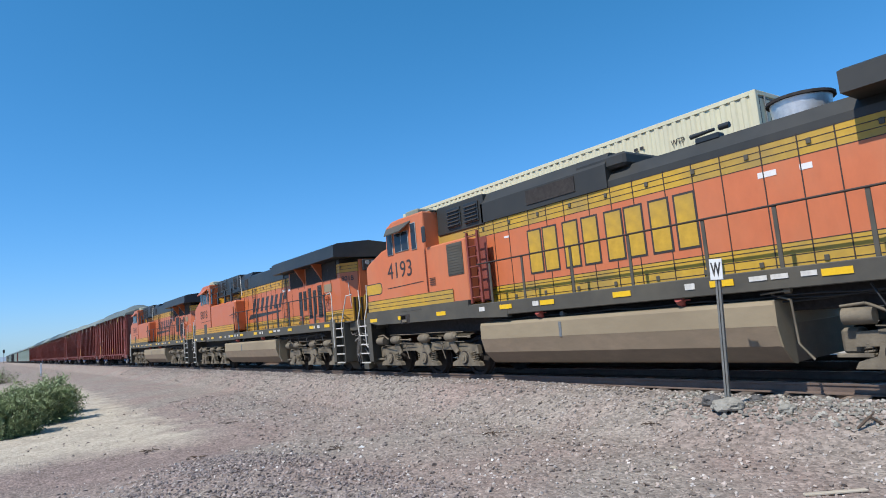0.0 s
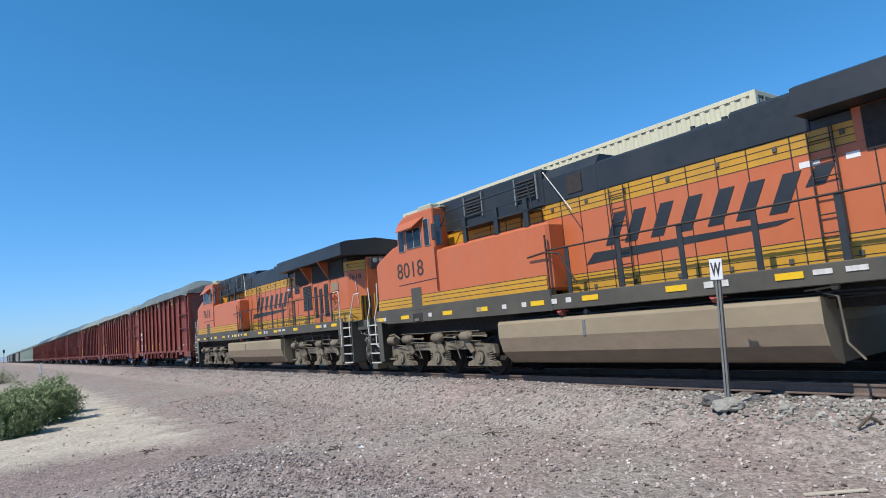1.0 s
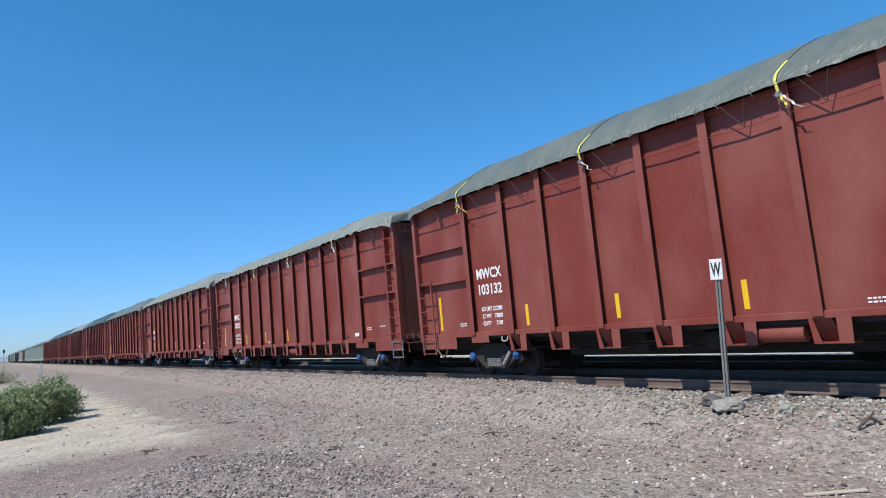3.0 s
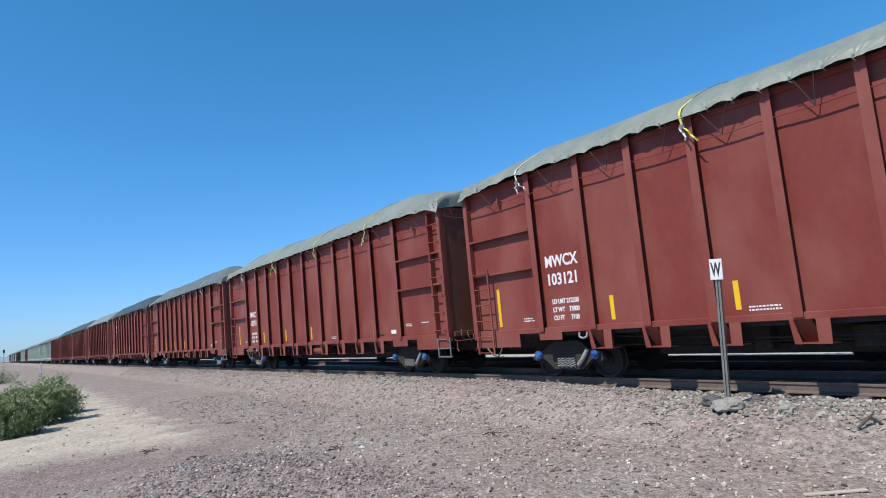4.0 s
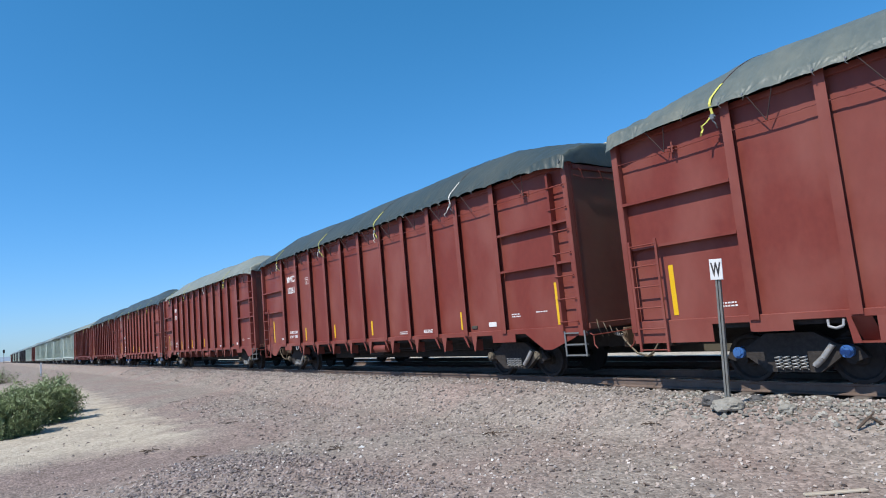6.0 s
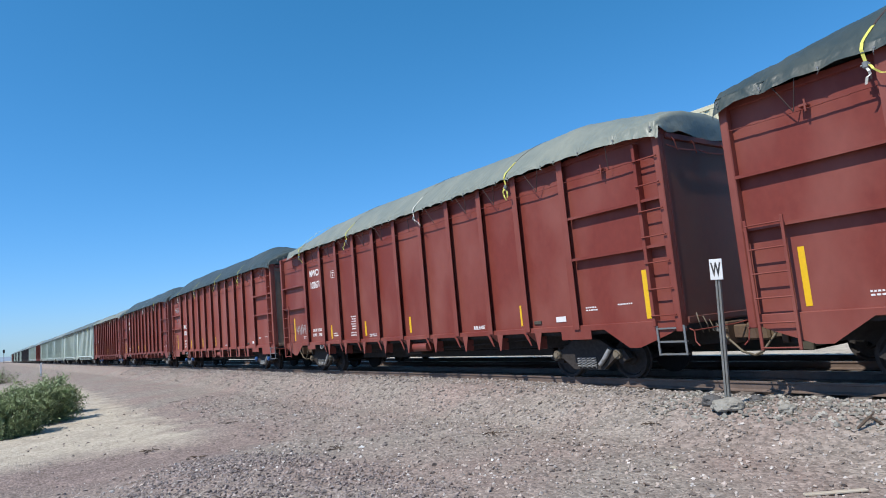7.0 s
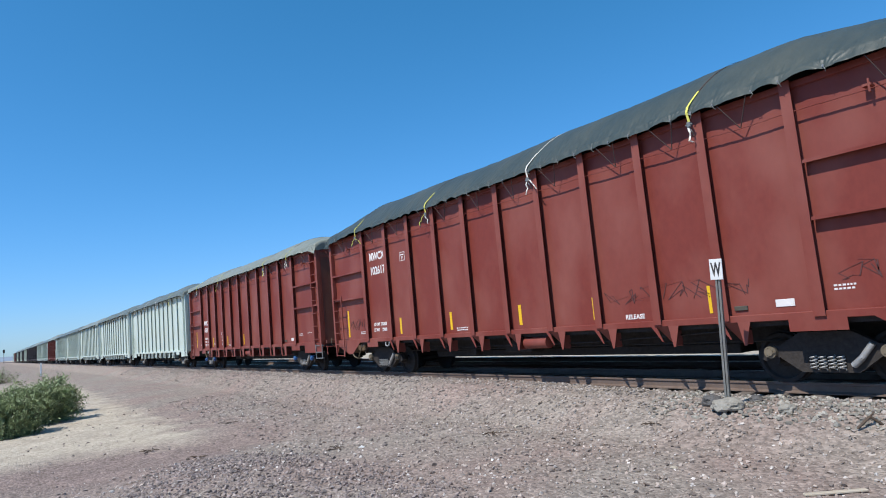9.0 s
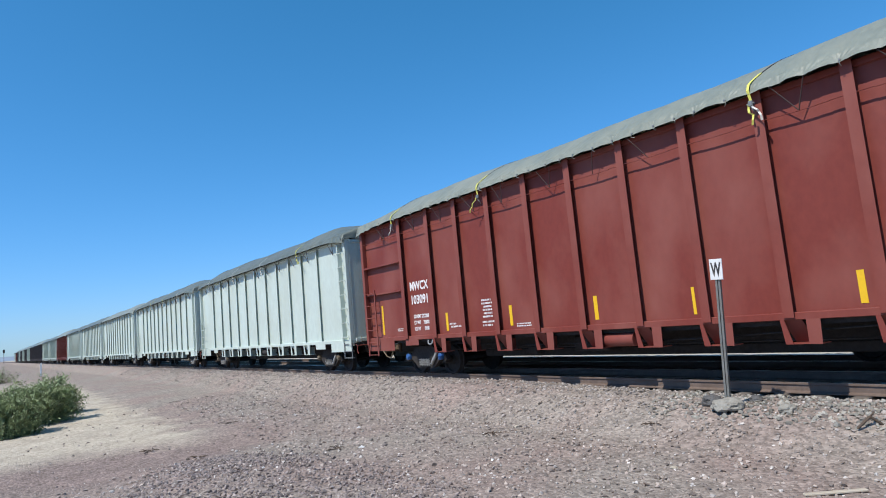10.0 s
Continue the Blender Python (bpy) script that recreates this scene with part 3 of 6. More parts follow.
def strap_set(parent, seed, mat_key, low=0.0):
    rng = random.Random(seed)
    for u in (2.95, 7.28, 11.55, 15.70) if seed != 8 else (2.95, 7.28, 14.22, 17.06):
        u += rng.uniform(-.12, .12)
        m = M["strap"] if rng.random() < mat_key + .25 else M["strap_white"]

        def lie(y, du, seed=seed, u=u):
            return 4.985 + tarp_heap(u + du, seed % 6, low)[0] * (1 - abs(y / 1.62) ** 2.1) + .008

        def over(s, u=u, lie=lie):
            s.ribbon([(u + .08 + .5 * k / 13, -1.36 + 1.5 * k / 13, lie(-1.36 + 1.5 * k / 13, .08 + .5 * k / 13)) for k in range(14)], 0.032, 0, .004)
        part("strap_over", None, over, M["cord"] if rng.random() < .75 else m, parent, "dark strap drawn over the cover")

        def make(s, u=u, lie=lie):
            pts = [(u + .08 * (1 - k / 4), -1.36 - .22 * k / 4, lie(-1.36 - .22 * k / 4, .04)) for k in range(5)]
            s.ribbon(pts + [(u, -HALF - .06, 4.97), (u, -HALF - .125, 4.86), (u + .02, -HALF - .10, 4.66)], 0.045)

        def ratchet(s, u=u):
            s.box(u - .02, u + .055, -HALF - .15, -HALF - .08, 4.58, 4.68, .012)
            s.tube((u - .045, -HALF - .12, 4.63), (u + .08, -HALF - .12, 4.63), .016, 8)
            s.path([(u, -HALF - .12, 4.6), (u + .05, -HALF - .10, 4.5), (u + .03, -HALF - .02, 4.44)], .012, 5)

        def tail(s, u=u):
            x, z = u, 4.64
            pts = [(x, -HALF - .13, z)]
            way = rng.uniform(-.06, .08)
            for k in range(5):
                x += way + rng.uniform(-.05, .05)
                z -= rng.uniform(.03, .09)
                pts.append((x, -HALF - .13 - .03 * (k % 2), z))
            s.ribbon(pts, 0.036)
        ts = part("tie_strap", None, make, m, parent, "webbing strap pulled over the hem")
        part("ratchet", None, ratchet, M["rod"], ts, "grimy steel ratchet buckle")
        for n in range(1 + (rng.random() < .6)):
            part("strap_tail", None, tail, M["strap_white"] if rng.random() < .3 else m, ts, "loose flapping strap end")


def freight_truck(parent, uc, key, cap, bolster=True):
    def frame_side(sgn):
        def make(s):
            y0, y1 = sorted((sgn * 1.02, sgn * 1.16))
            prof = [(-1.12, .46), (-1.0, .62), (-.72, .66), (-.38, .86), (.38, .86), (.72, .66), (1.0, .62), (1.12, .46),
                    (.98, .40), (.74, .46), (.42, .22), (-.42, .22), (-.74, .46), (-.98, .40)]
            s.prism(prof, 1, y0, y1)
        return make
    t = part("truck", "ftruck_bolster", lambda s: s.box(-.22, .22, -1.15, 1.15, .42, .74, .03), M["steel"], parent, at=(uc, 0, 0))
    for sgn in (-1, 1):
        part("side_frame", ("fframe", sgn), frame_side(sgn), M["truck_black"], t)
    for w in (-.86, .86):
        for sgn in (-1, 1):
            part("wheel", ("fwheel", sgn), lambda s, sgn=sgn: s.lathe([(.455, .67), (.455, .70), (.42, .71), (.42, .82), (.36, .82), (.33, .77), (.15, .77), (.13, .84), (.08, .84)], 28, sgn), M["steel"], t, at=(w, 0, .42))
        part("axle", "faxle", lambda s: s.tube((0, -1.1, 0), (0, 1.1, 0), .08, 12), M["steel"], t, at=(w, 0, .42))

        def bearing(s):
            s.tube((0, -1.24, 0), (0, -1.05, 0), .10, 16)
            s.tube((0, -1.27, 0), (0, -1.24, 0), .06, 10)
            for k in range(3):
                a = k * 2.094
                s.tube((.075 * math.cos(a), -1.262, .075 * math.sin(a)), (.075 * math.cos(a), -1.24, .075 * math.sin(a)), .018, 6)
        part("bearing_cap", ("fcap", cap), bearing, M[cap], t, "blue bearing cap" if cap == "blue" else "", at=(w, 0, .55))

    def spring(s):
        s.path([(.05 * math.cos(k * .9), -1.20 + .05 * math.sin(k * .9), .27 + k * .0075) for k in range(29)], .014, 5)
    for du in (-.2, -.07, .07, .2):
        part("coil_spring", "fsprings", spring, M["spring"], t, at=(du, 0, 0))
    part("brake_arm", "farm", lambda s: s.path([(.36, -1.2, .33), (.5, -1.22, .45), (.66, -1.2, .66)], .05, 8), M["spring"], t)


def coupler(parent, uc, out, key):
    def make(s):
        s.box(min(0, out * .5), max(0, out * .5), -.1, .1, .72, .98, .02)
        s.box(min(out * .4, out * .62), max(out * .4, out * .62), -.19, .17, .68, 1.02, .04)
        s.box(min(0, out * .12), max(0, out * .12), -.32, .32, .62, 1.06, .02)
    c = part("coupler", ("coupler", out, key), make, M["coupler"] if key == "g" else M["steel"], parent, "dusty knuckle coupler", at=(uc, 0, 0))

    def lever(s):
        s.path([(out * .02, -1.42, 1.02), (out * .1, -1.42, .98), (out * .16, -1.0, .99), (out * .3, -.3, 1.02), (out * .42, -.12, 1.06)], .013, 6)
        s.path([(out * .1, -1.40, .98), (out * .12, -1.43, .78), (out * .2, -1.44, .70)], .013, 6)
    part("uncoupling_lever", ("clever", out, key), lever, M["brown"] if key == "g" else M["sill"], c)
    part("air_hose", ("chose", out, key), lambda s: s.path([(out * .05, -.45, .92), (out * .2, -.47, .74), (out * .42, -.44, .5), (out * .62, -.38, .42), (out * .72, -.3, .44)], .022, 7), M["truck"], c, "dusty air hose")
    part("angle_cock", ("ccock", out, key), lambda s: s.tube((out * -.1, -.45, .94), (out * .1, -.45, .90), .035, 8).box(*sorted((out * .0, out * .03)), -.52, -.5, .9, 1.02), M["spring"], c)

    def ends(s):
        rng = random.Random(3)
        for k in range(5):
            y = -1.2 + k * .2
            s.path([(out * .06, y, 1.3 - .08 * k), (out * .12, y + rng.uniform(-.08, .08), 1.12 - .05 * k), (out * .08, y + .12, .92)], .012, 5)
    if key == "g":
        part("brake_chain", ("cends", out), ends, M["truck"], c, kind="stuff")


def gondola(number, s0, tarp, seed, paint="brown", caps="blue", feet="flat", flap=0.0, straps=0.5, extras="", detail=2, low=0.0):
    label = {"brown": "boxcar-red high-sided gondola under a grey tarpaulin", "pale": "pale grey-green high-sided gondola under a tarpaulin",
             "grey_car": "dark weathered gondola with a covered load"}[paint]
    g = thing("gondola_car", label, "freight car", "cars of the moving train", pose(s0, AXIS, 0))
    pk = "brown_faded" if "faded" in extras else paint
    P = M[pk]
    yn = -1.46

    def side(sgn):
        def make(s):
            y0, y1 = sorted((sgn * 1.46, sgn * 1.41))
            s.box(U0, U1, y0, y1, 1.1, 4.82)
        return make
    part("side_panel", ("side", pk, -1), side(-1), P, g)
    part("side_panel", ("side", pk, 1), side(1), P, g)
    E = M["dusty_end" if "dust" in extras else "brown_end"] if paint == "brown" else P

    def end(u, sgn):
        def make(s):
            s.box(u - .03, u + .03, -1.43, 1.43, 1.1, 4.72)
            s.box(*sorted((u + sgn * .03, u + sgn * .07)), -1.4, 1.4, 1.12, 1.24, .01)
        return make
    part("end_panel", ("end", pk, 0), end(U0 + .04, -1), E, g)
    part("end_panel", ("end", pk, 1, "dust" in extras), end(U1 - .04, 1), E, g, "dusty end wall")
    part("floor_pan", ("floor", pk), lambda s: s.box(U0 + .02, U1 - .02, -1.43, 1.43, 1.0, 1.1), M["steel"], g)
    part("centre_sill", "csill_g", lambda s: s.box(U0, U1, -.25, .25, .64, .998).box(5.2, 15.2, -.30, .30, .45, .64, .02), M["steel"], g)

    for sgn in (-1, 1):
        part("top_chord", ("chord", pk, sgn), lambda s, sgn=sgn: s.box(U0 - .02, U1 + .02, *sorted((sgn * 1.38, sgn * 1.50)), 4.72, 4.84, .015), P, g)
        part("side_sill", ("sill", pk, sgn), lambda s, sgn=sgn: s.box(U0, U1, *sorted((sgn * 1.38, sgn * 1.56)), 1.08, 1.20, .01), P, g)
    for u in (U0, U1):
        part("end_chord", ("echord", pk), lambda s: s.box(-.03, .03, -1.38, 1.38, 4.64, 4.76, .012), P, g, at=(u, 0, 0))

    rib_w = .17 if paint != "pale" else .12
    ribs = RIBS
    proud = HALF if paint != "pale" else 1.55

    def rib(s):
        d = -proud
        s.prism([(-rib_w / 2, yn), (-rib_w / 2, d), (rib_w / 2, d), (rib_w / 2, d + .012), (-rib_w / 2 + .014, d + .012), (-rib_w / 2 + .014, yn)], 2, 1.12, 4.84)
    for u in ribs:
        part("rib", ("rib", pk), rib, P, g, at=(u, 0, 0))
        if detail > 1:
            part("rib", ("rib_far", pk), lambda s: s.box(-.08, .08, 1.49, HALF, 1.12, 4.8), P, g, at=(u, 0, 0))

    def post(s):
        s.box(-.07, .07, -HALF - .01, yn, .98, 4.80, .015)
    for u in (U0 + .07, U1 - .07):
        part("corner_post", ("post", pk), post, P, g, at=(u, 0, 0))

    # lower skirt: feet between the openings
    def foot(s):
        if feet == "flat":
            s.prism([(.235, 1.09), (.235, .70), (.43, .70), (.445, 1.09)], 1, -1.56, -1.545)
            s.prism([(-.165, 1.09), (-.12, .70), (.0, .70), (-.10, 1.09)], 1, -1.56, -1.545)
            s.add([(-.13, -1.55, 1.09), (.17, -1.55, 1.09), (.20, -1.28, .715), (-.08, -1.28, .715)], [(0, 1, 2, 3)])
            s.box(-.12, .43, -1.545, -1.26, .70, .715)
            s.box(.235, .25, -1.545, -1.26, .715, 1.09)
        else:
            s.prism([(.20, 1.09), (.27, .70), (.31, .70), (.42, 1.09)], 1, -1.56, -1.545)
            s.prism([(-.17, 1.09), (-.06, 1.09), (.06, .80), (.04, .80)], 1, -1.56, -1.545)
            s.add([(-.06, -1.55, 1.09), (.20, -1.55, 1.09), (.27, -1.28, .70), (.13, -1.28, .70)], [(0, 1, 2, 3)])
            s.box(.255, .27, -1.545, -1.26, .72, 1.09)
    for u in ribs[1:-1]:
        part("sill_foot", ("foot", pk, feet), foot, P, g, at=(u, 0, 0))
        if detail > 1:
            part("sill_foot", ("foot_far", pk, feet), lambda s: s.prism([(-.40, 1.09), (-.16, .70), (.16, .70), (.40, 1.09)], 1, 1.535, 1.55), P, g, at=(u, 0, 0))
    pts = [(.62, 1.09), (.62, .78), (1.55, .78), (1.75, .78), (2.28, .78), (2.28, 1.09)] if feet == "flat" else [(.62, 1.09), (.9, .95), (1.6, .70), (1.85, .70), (2.45, 1.09)]

    def skirt_l(s):
        s.prism(pts, 1, -1.56, -1.545)
        s.box(2.95, 3.65, -1.56, -1.545, .92, 1.09)

    def skirt_r(s):
        s.prism([(20.4 - p, z) for p, z in pts], 1, -1.56, -1.545)
        s.box(16.75, 17.6, -1.56, -1.545, .90, 1.09)
    part("bolster_skirt", ("skl", pk, feet), skirt_l, P, g)
    part("bolster_skirt", ("skr", pk, feet), skirt_r, P, g)
    for u in (.62, 17.6):
        part("bolster_skirt", ("skf", pk), lambda s: s.box(0, 2.2, 1.53, 1.55, .72, 1.09), P, g, at=(u, 0, 0))

    # horizontal stiffeners on the end bays
    if paint == "brown":
        for u, w in ((.72, 2.97), (17.34, 19.7)):
            for z in (2.62, 3.52):
                part("side_stiffener", ("stiff", pk, u, z), lambda s, u=u, w=w, z=z: s.prism([(yn, z + .03), (-1.605, z + .02), (-1.605, z - .035), (-1.59, z - .035), (-1.59, z + .002), (yn, z + .008)], 0, u, w), P, g)

        def rod(s):
            for p, q in bay_edges():
                for k in range(6):
                    z = 4.335 - .02 * math.sin((k + .5) / 6 * math.pi)
                    s.box(p + (q - p) * k / 6, p + (q - p) * (k + 1) / 6, -1.600, -1.572, z - .004, z + .004)
        for u, out in ((U0, -1), (U1, 1)):
            def end_rod(s, u=u, out=out):
                s.path([(u + out * .045, -1.4 + .35 * k, 4.50 - .05 * abs(math.sin(k * 1.1))) for k in range(9)], .011, 6)
                for y in (-1.2, -.55, .55):
                    s.path([(u + out * .03, y, 4.68), (u + out * .06, y + .04, 4.6), (u + out * .05, y + .13, 4.42)], .012, 5)
            part("end_tie_rod", ("endrod", pk, out), end_rod, P, g, "rope and rod across the end under the cover")
        part("tie_rod", ("tierod", pk), rod, P, g, "thin flat bar between the ribs that holds the cords", kind="stuff")
        for u in (1.95, 18.35):
            part("rope_hook", ("ropehook", pk), lambda s: s.box(-.06, .06, -1.60, yn, 4.36, 4.40, .006).tube((.03, -1.59, 4.27), (.03, -1.59, 4.47), .018, 6), P, g, at=(u, 0, 0))

    # ladders and steps
    def ladder_r(s):
        for u in (19.22,):
            s.box(u - .035, u + .035, -HALF - .03, yn, 1.1, 4.66, .008)
        for k in range(7):
            z = 1.3 + k * .5
            s.tube((19.2, -HALF - .05, z), (19.74, -HALF - .05, z), .014, 6)
    part("ladder", ("ladr", pk), ladder_r, P, g, "full-height ladder of round rungs")

    def ladder_l(s):
        for u in (.80, 1.40):
            s.box(u - .025, u + .025, -HALF - .06, -HALF - .02, .62, 2.76, .006)
        for k in range(6):
            s.tube((.80, -HALF - .05, .66 + k * .4), (1.40, -HALF - .05, .66 + k * .4), .014, 6)
    part("ladder", ("ladl", pk), ladder_l, P, g, "short ladder at the car end")

    def step(s):
        for z in (.57, .80, 1.05):
            s.box(19.25, 19.82, -HALF, -HALF + .1, z - .015, z + .015)
        for u in (19.25, 19.82):
            s.box(u - .02, u + .02, -HALF, -HALF + .02, .55, 1.1)
    part("sill_step", ("step", pk), step, M["rod"], g, "worn steel step")

    # underframe gear
    part("air_tank", ("tank_g", pk), lambda s: s.tube((10.5, -1.36, .86), (11.25, -1.36, .86), .14, 16), P if paint == "brown" else M["steel"], g)

    def rods(s):
        s.tube((3.0, -.9, .72), (17, -.9, .72), .018, 6)
        s.box(9.2, 10.2, -.95, -.5, .6, .95, .03)
        s.box(7.6, 7.9, -.9, -.6, .55, .98, .02)
        s.path([(4.5, -1.3, .95), (8, -1.25, .80), (12.5, -1.3, .82), (16, -1.3, .95)], .014, 6)
    part("brake_rigging", "rods", rods, M["steel"], g, kind="stuff")
    for uc in (3.36, 17.08):
        freight_truck(g, uc, "f", caps)
    coupler(g, U0, -1, "g")
    coupler(g, U1, 1, "g")

    # cover
    part("tarpaulin", ("tarp", seed % 6, tarp, flap, low, detail > 1), lambda s: tarp_mesh(s, seed % 6, flap, low, detail > 1), M["tarps"][tarp], g, ["silvery", "dark green", "grey-green"][tarp] + " tarpaulin, wrinkled, with a wavy edge")
    if detail:
        part("cord_lashing", ("cords", seed % 6), lambda s: cords(s, seed % 6), M["cord"], g, kind="stuff")
        part("hem_hook", ("hooks", seed % 6), lambda s: hooks(s, seed % 6), M["rod"], g, kind="stuff")
        strap_set(g, seed, straps, low)

    # reflectors and stencils
    if paint == "brown":
        marks = [(1.54, 1.28, 2.22, .10), (5.05, 1.28, 1.78, .10), (7.72, 1.30, 1.80, .10), (10.4, 1.30, 1.80, .10), (15.41, 1.27, 1.76, .06 if seed != 8 else .1), (19.02, 1.25, 2.2, .11)]
        if seed == 8:
            marks.append((12.68, 1.27, 1.77, .06))
        if caps != "blue":
            marks[1:4] = [(5.02, 1.28, 1.78, .10), (7.66, 1.30, 1.79, .10), (10.47, 1.30, 1.78, .10), (12.78, 1.30, 1.77, .10)]
        for u, z0, z1, w in marks:
            part("reflector_strip", ("refl", z0, z1, w), lambda s, z0=z0, z1=z1, w=w: s.box(-w / 2, w / 2, yn - .006, yn - .001, z0, z1), M["reflector"], g, "yellow reflective strip", at=(u, 0, 0))
    else:
        part("reflector_strip", "refl_o", lambda s: s.tube((19.0, yn - .005, 1.45), (19.0, yn, 1.45), .12, 16), M["reflector"], g)
    yl = yn - .004
    if number and paint == "brown":
        hi = number.startswith("102")
        z1 = 3.77 if hi else 2.56
        part("reporting_mark", ("txt", "MWCX"), lambda s: lettering("MWCX", .36, M["letter"], .009, .84), M["letter"], g, "white stencilled letters", at=(3.34 if hi else 3.27, yl, z1))
        part("car_number", ("txt", number), lambda s: lettering(number, .36, M["letter"], .009, .90), M["letter"], g, "white stencilled number", at=(3.34 if hi else 3.27, yl, z1 - (.47 if hi else .41)))
        lines = ("LD LMT  212600", "LT WT     73400") if hi else ("LD LMT 212200", "LT WT    73800", "CU FT      7100")
        for k, tx in enumerate(lines):
            part("data_stencil", ("txt", tx), lambda s, tx=tx: lettering(tx, .145, M["letter"], .005, .82), M["letter"], g, at=(3.34 if hi else 3.38, yl, (1.60 if hi else 1.72) - .185 * k), kind="stuff")
    if paint == "brown":
        def bars(s):
            rng = random.Random(seed)
            for u, z, w, rows in ((2.4, 1.42, .3, 2), (7.9 if seed % 2 or seed == 8 else 12.2, 1.32, .5, 2), (17.45, 1.55, .28, 2), (18.3, 1.56, .34, 1), (16.9, 1.34, .0, 0)):
                for k in range(rows):
                    x = u
                    while x < u + w:
                        l = rng.uniform(.025, .06)
                        s.box(x, x + l, yl - .002, yl, z - k * .055, z - k * .055 + .028)
                        x += l + .018
            rows = [(6.62, 7.08, 1.98 - .085 * k) for k in range(6)] + [(6.55, 7.15, 1.42), (6.55, 7.05, 1.33), (5.15, 5.5, 1.44), (5.15, 5.7, 1.36)] if seed in (5, 8) else []
            for p, q, z in rows:
                x = p + rng.uniform(0, .08)
                while x < q - .05:
                    l = rng.uniform(.02, .05)
                    s.box(x, x + l, yl - .002, yl, z, z + .045)
                    x += l + rng.choice((.008, .008, .03))
        part("small_stencil", ("bars", seed), bars, M["letter"], g, "rows of small white stencilling", kind="stuff")
        part("placard", "placard", lambda s: s.box(16.55, 16.85, yl - .008, yl, 1.30, 1.42, .003), M["letter"], g, "white paper placard")
        part("defect_card_holder", "cardh", lambda s: s.box(15.85, 16.08, yn - .03, yn, 1.28, 1.36, .008), M["sill"], g)
        part("lifting_eye", "eye", lambda s: s.path([(4.15, -1.54, 1.06), (4.16, -1.56, .96), (4.26, -1.57, .93), (4.36, -1.56, .96), (4.37, -1.54, 1.06)], .022, 8), M["spring"], g)
        if caps != "blue":
            part("release_stencil", ("txt", "RELEASE"), lambda s: lettering("RELEASE", .13, M["letter"], .003, .95), M["letter"], g, "small white stencilled word", at=(13.55, yl, 1.26), kind="stuff")
            pm = part("plate_mark", "plate", lambda s: s.box(5.25, 5.55, yl - .002, yl, 3.53, 3.545).box(5.25, 5.55, yl - .002, yl, 3.785, 3.80).box(5.25, 5.265, yl - .002, yl, 3.545, 3.785).box(5.535, 5.55, yl - .002, yl, 3.545, 3.785), M["letter"], g, "white stencilled square")
            part("plate_letter", ("txt", "F"), lambda s: lettering("F", .15, M["letter"], .003), M["letter"], pm, at=(5.36, yl, 3.56))
            part("plate_line", "plline", lambda s: s.box(5.30, 5.50, yl - .002, yl, 3.70, 3.735), M["letter"], pm)

    def scrawl(seed2, u, z, w, h, mat, n):
        def make(s):
            rng = random.Random(seed2)
            for k in range(n):
                x = u + w * (k + .2) / n
                pts = [(x + rng.uniform(-.6, 1.2) * w / n, yl - .002, z + rng.uniform(0, h)) for _ in range(7)]
                s.ribbon(pts, .018, 0, .003)
        part("graffiti_scrawl", None, make, mat, g, "illegible hand-drawn scrawl", kind="stuff")
    if "marker" in extras:
        scrawl(3, 13.2, 1.55, 3.0, .35, M["scrawl"], 9)
        scrawl(4, 17.6, 1.6, 1.6, .35, M["scrawl"], 7)
    if "tag" in extras:
        scrawl(6, 1.0, 3.68, 1.1, .42, M["scrawl_pale"], 8)
        scrawl(8, 1.55, 2.85, .2, .5, M["scrawl_pale"], 2)
    if "chalk" in extras:
        scrawl(9, 1.75, 1.5, 1.25, .45, M["scrawl_pale"], 9)
    if "dull" in extras:
        scrawl(12, 1.75, 1.5, 1.1, .4, M["scrawl"], 7)
    return g


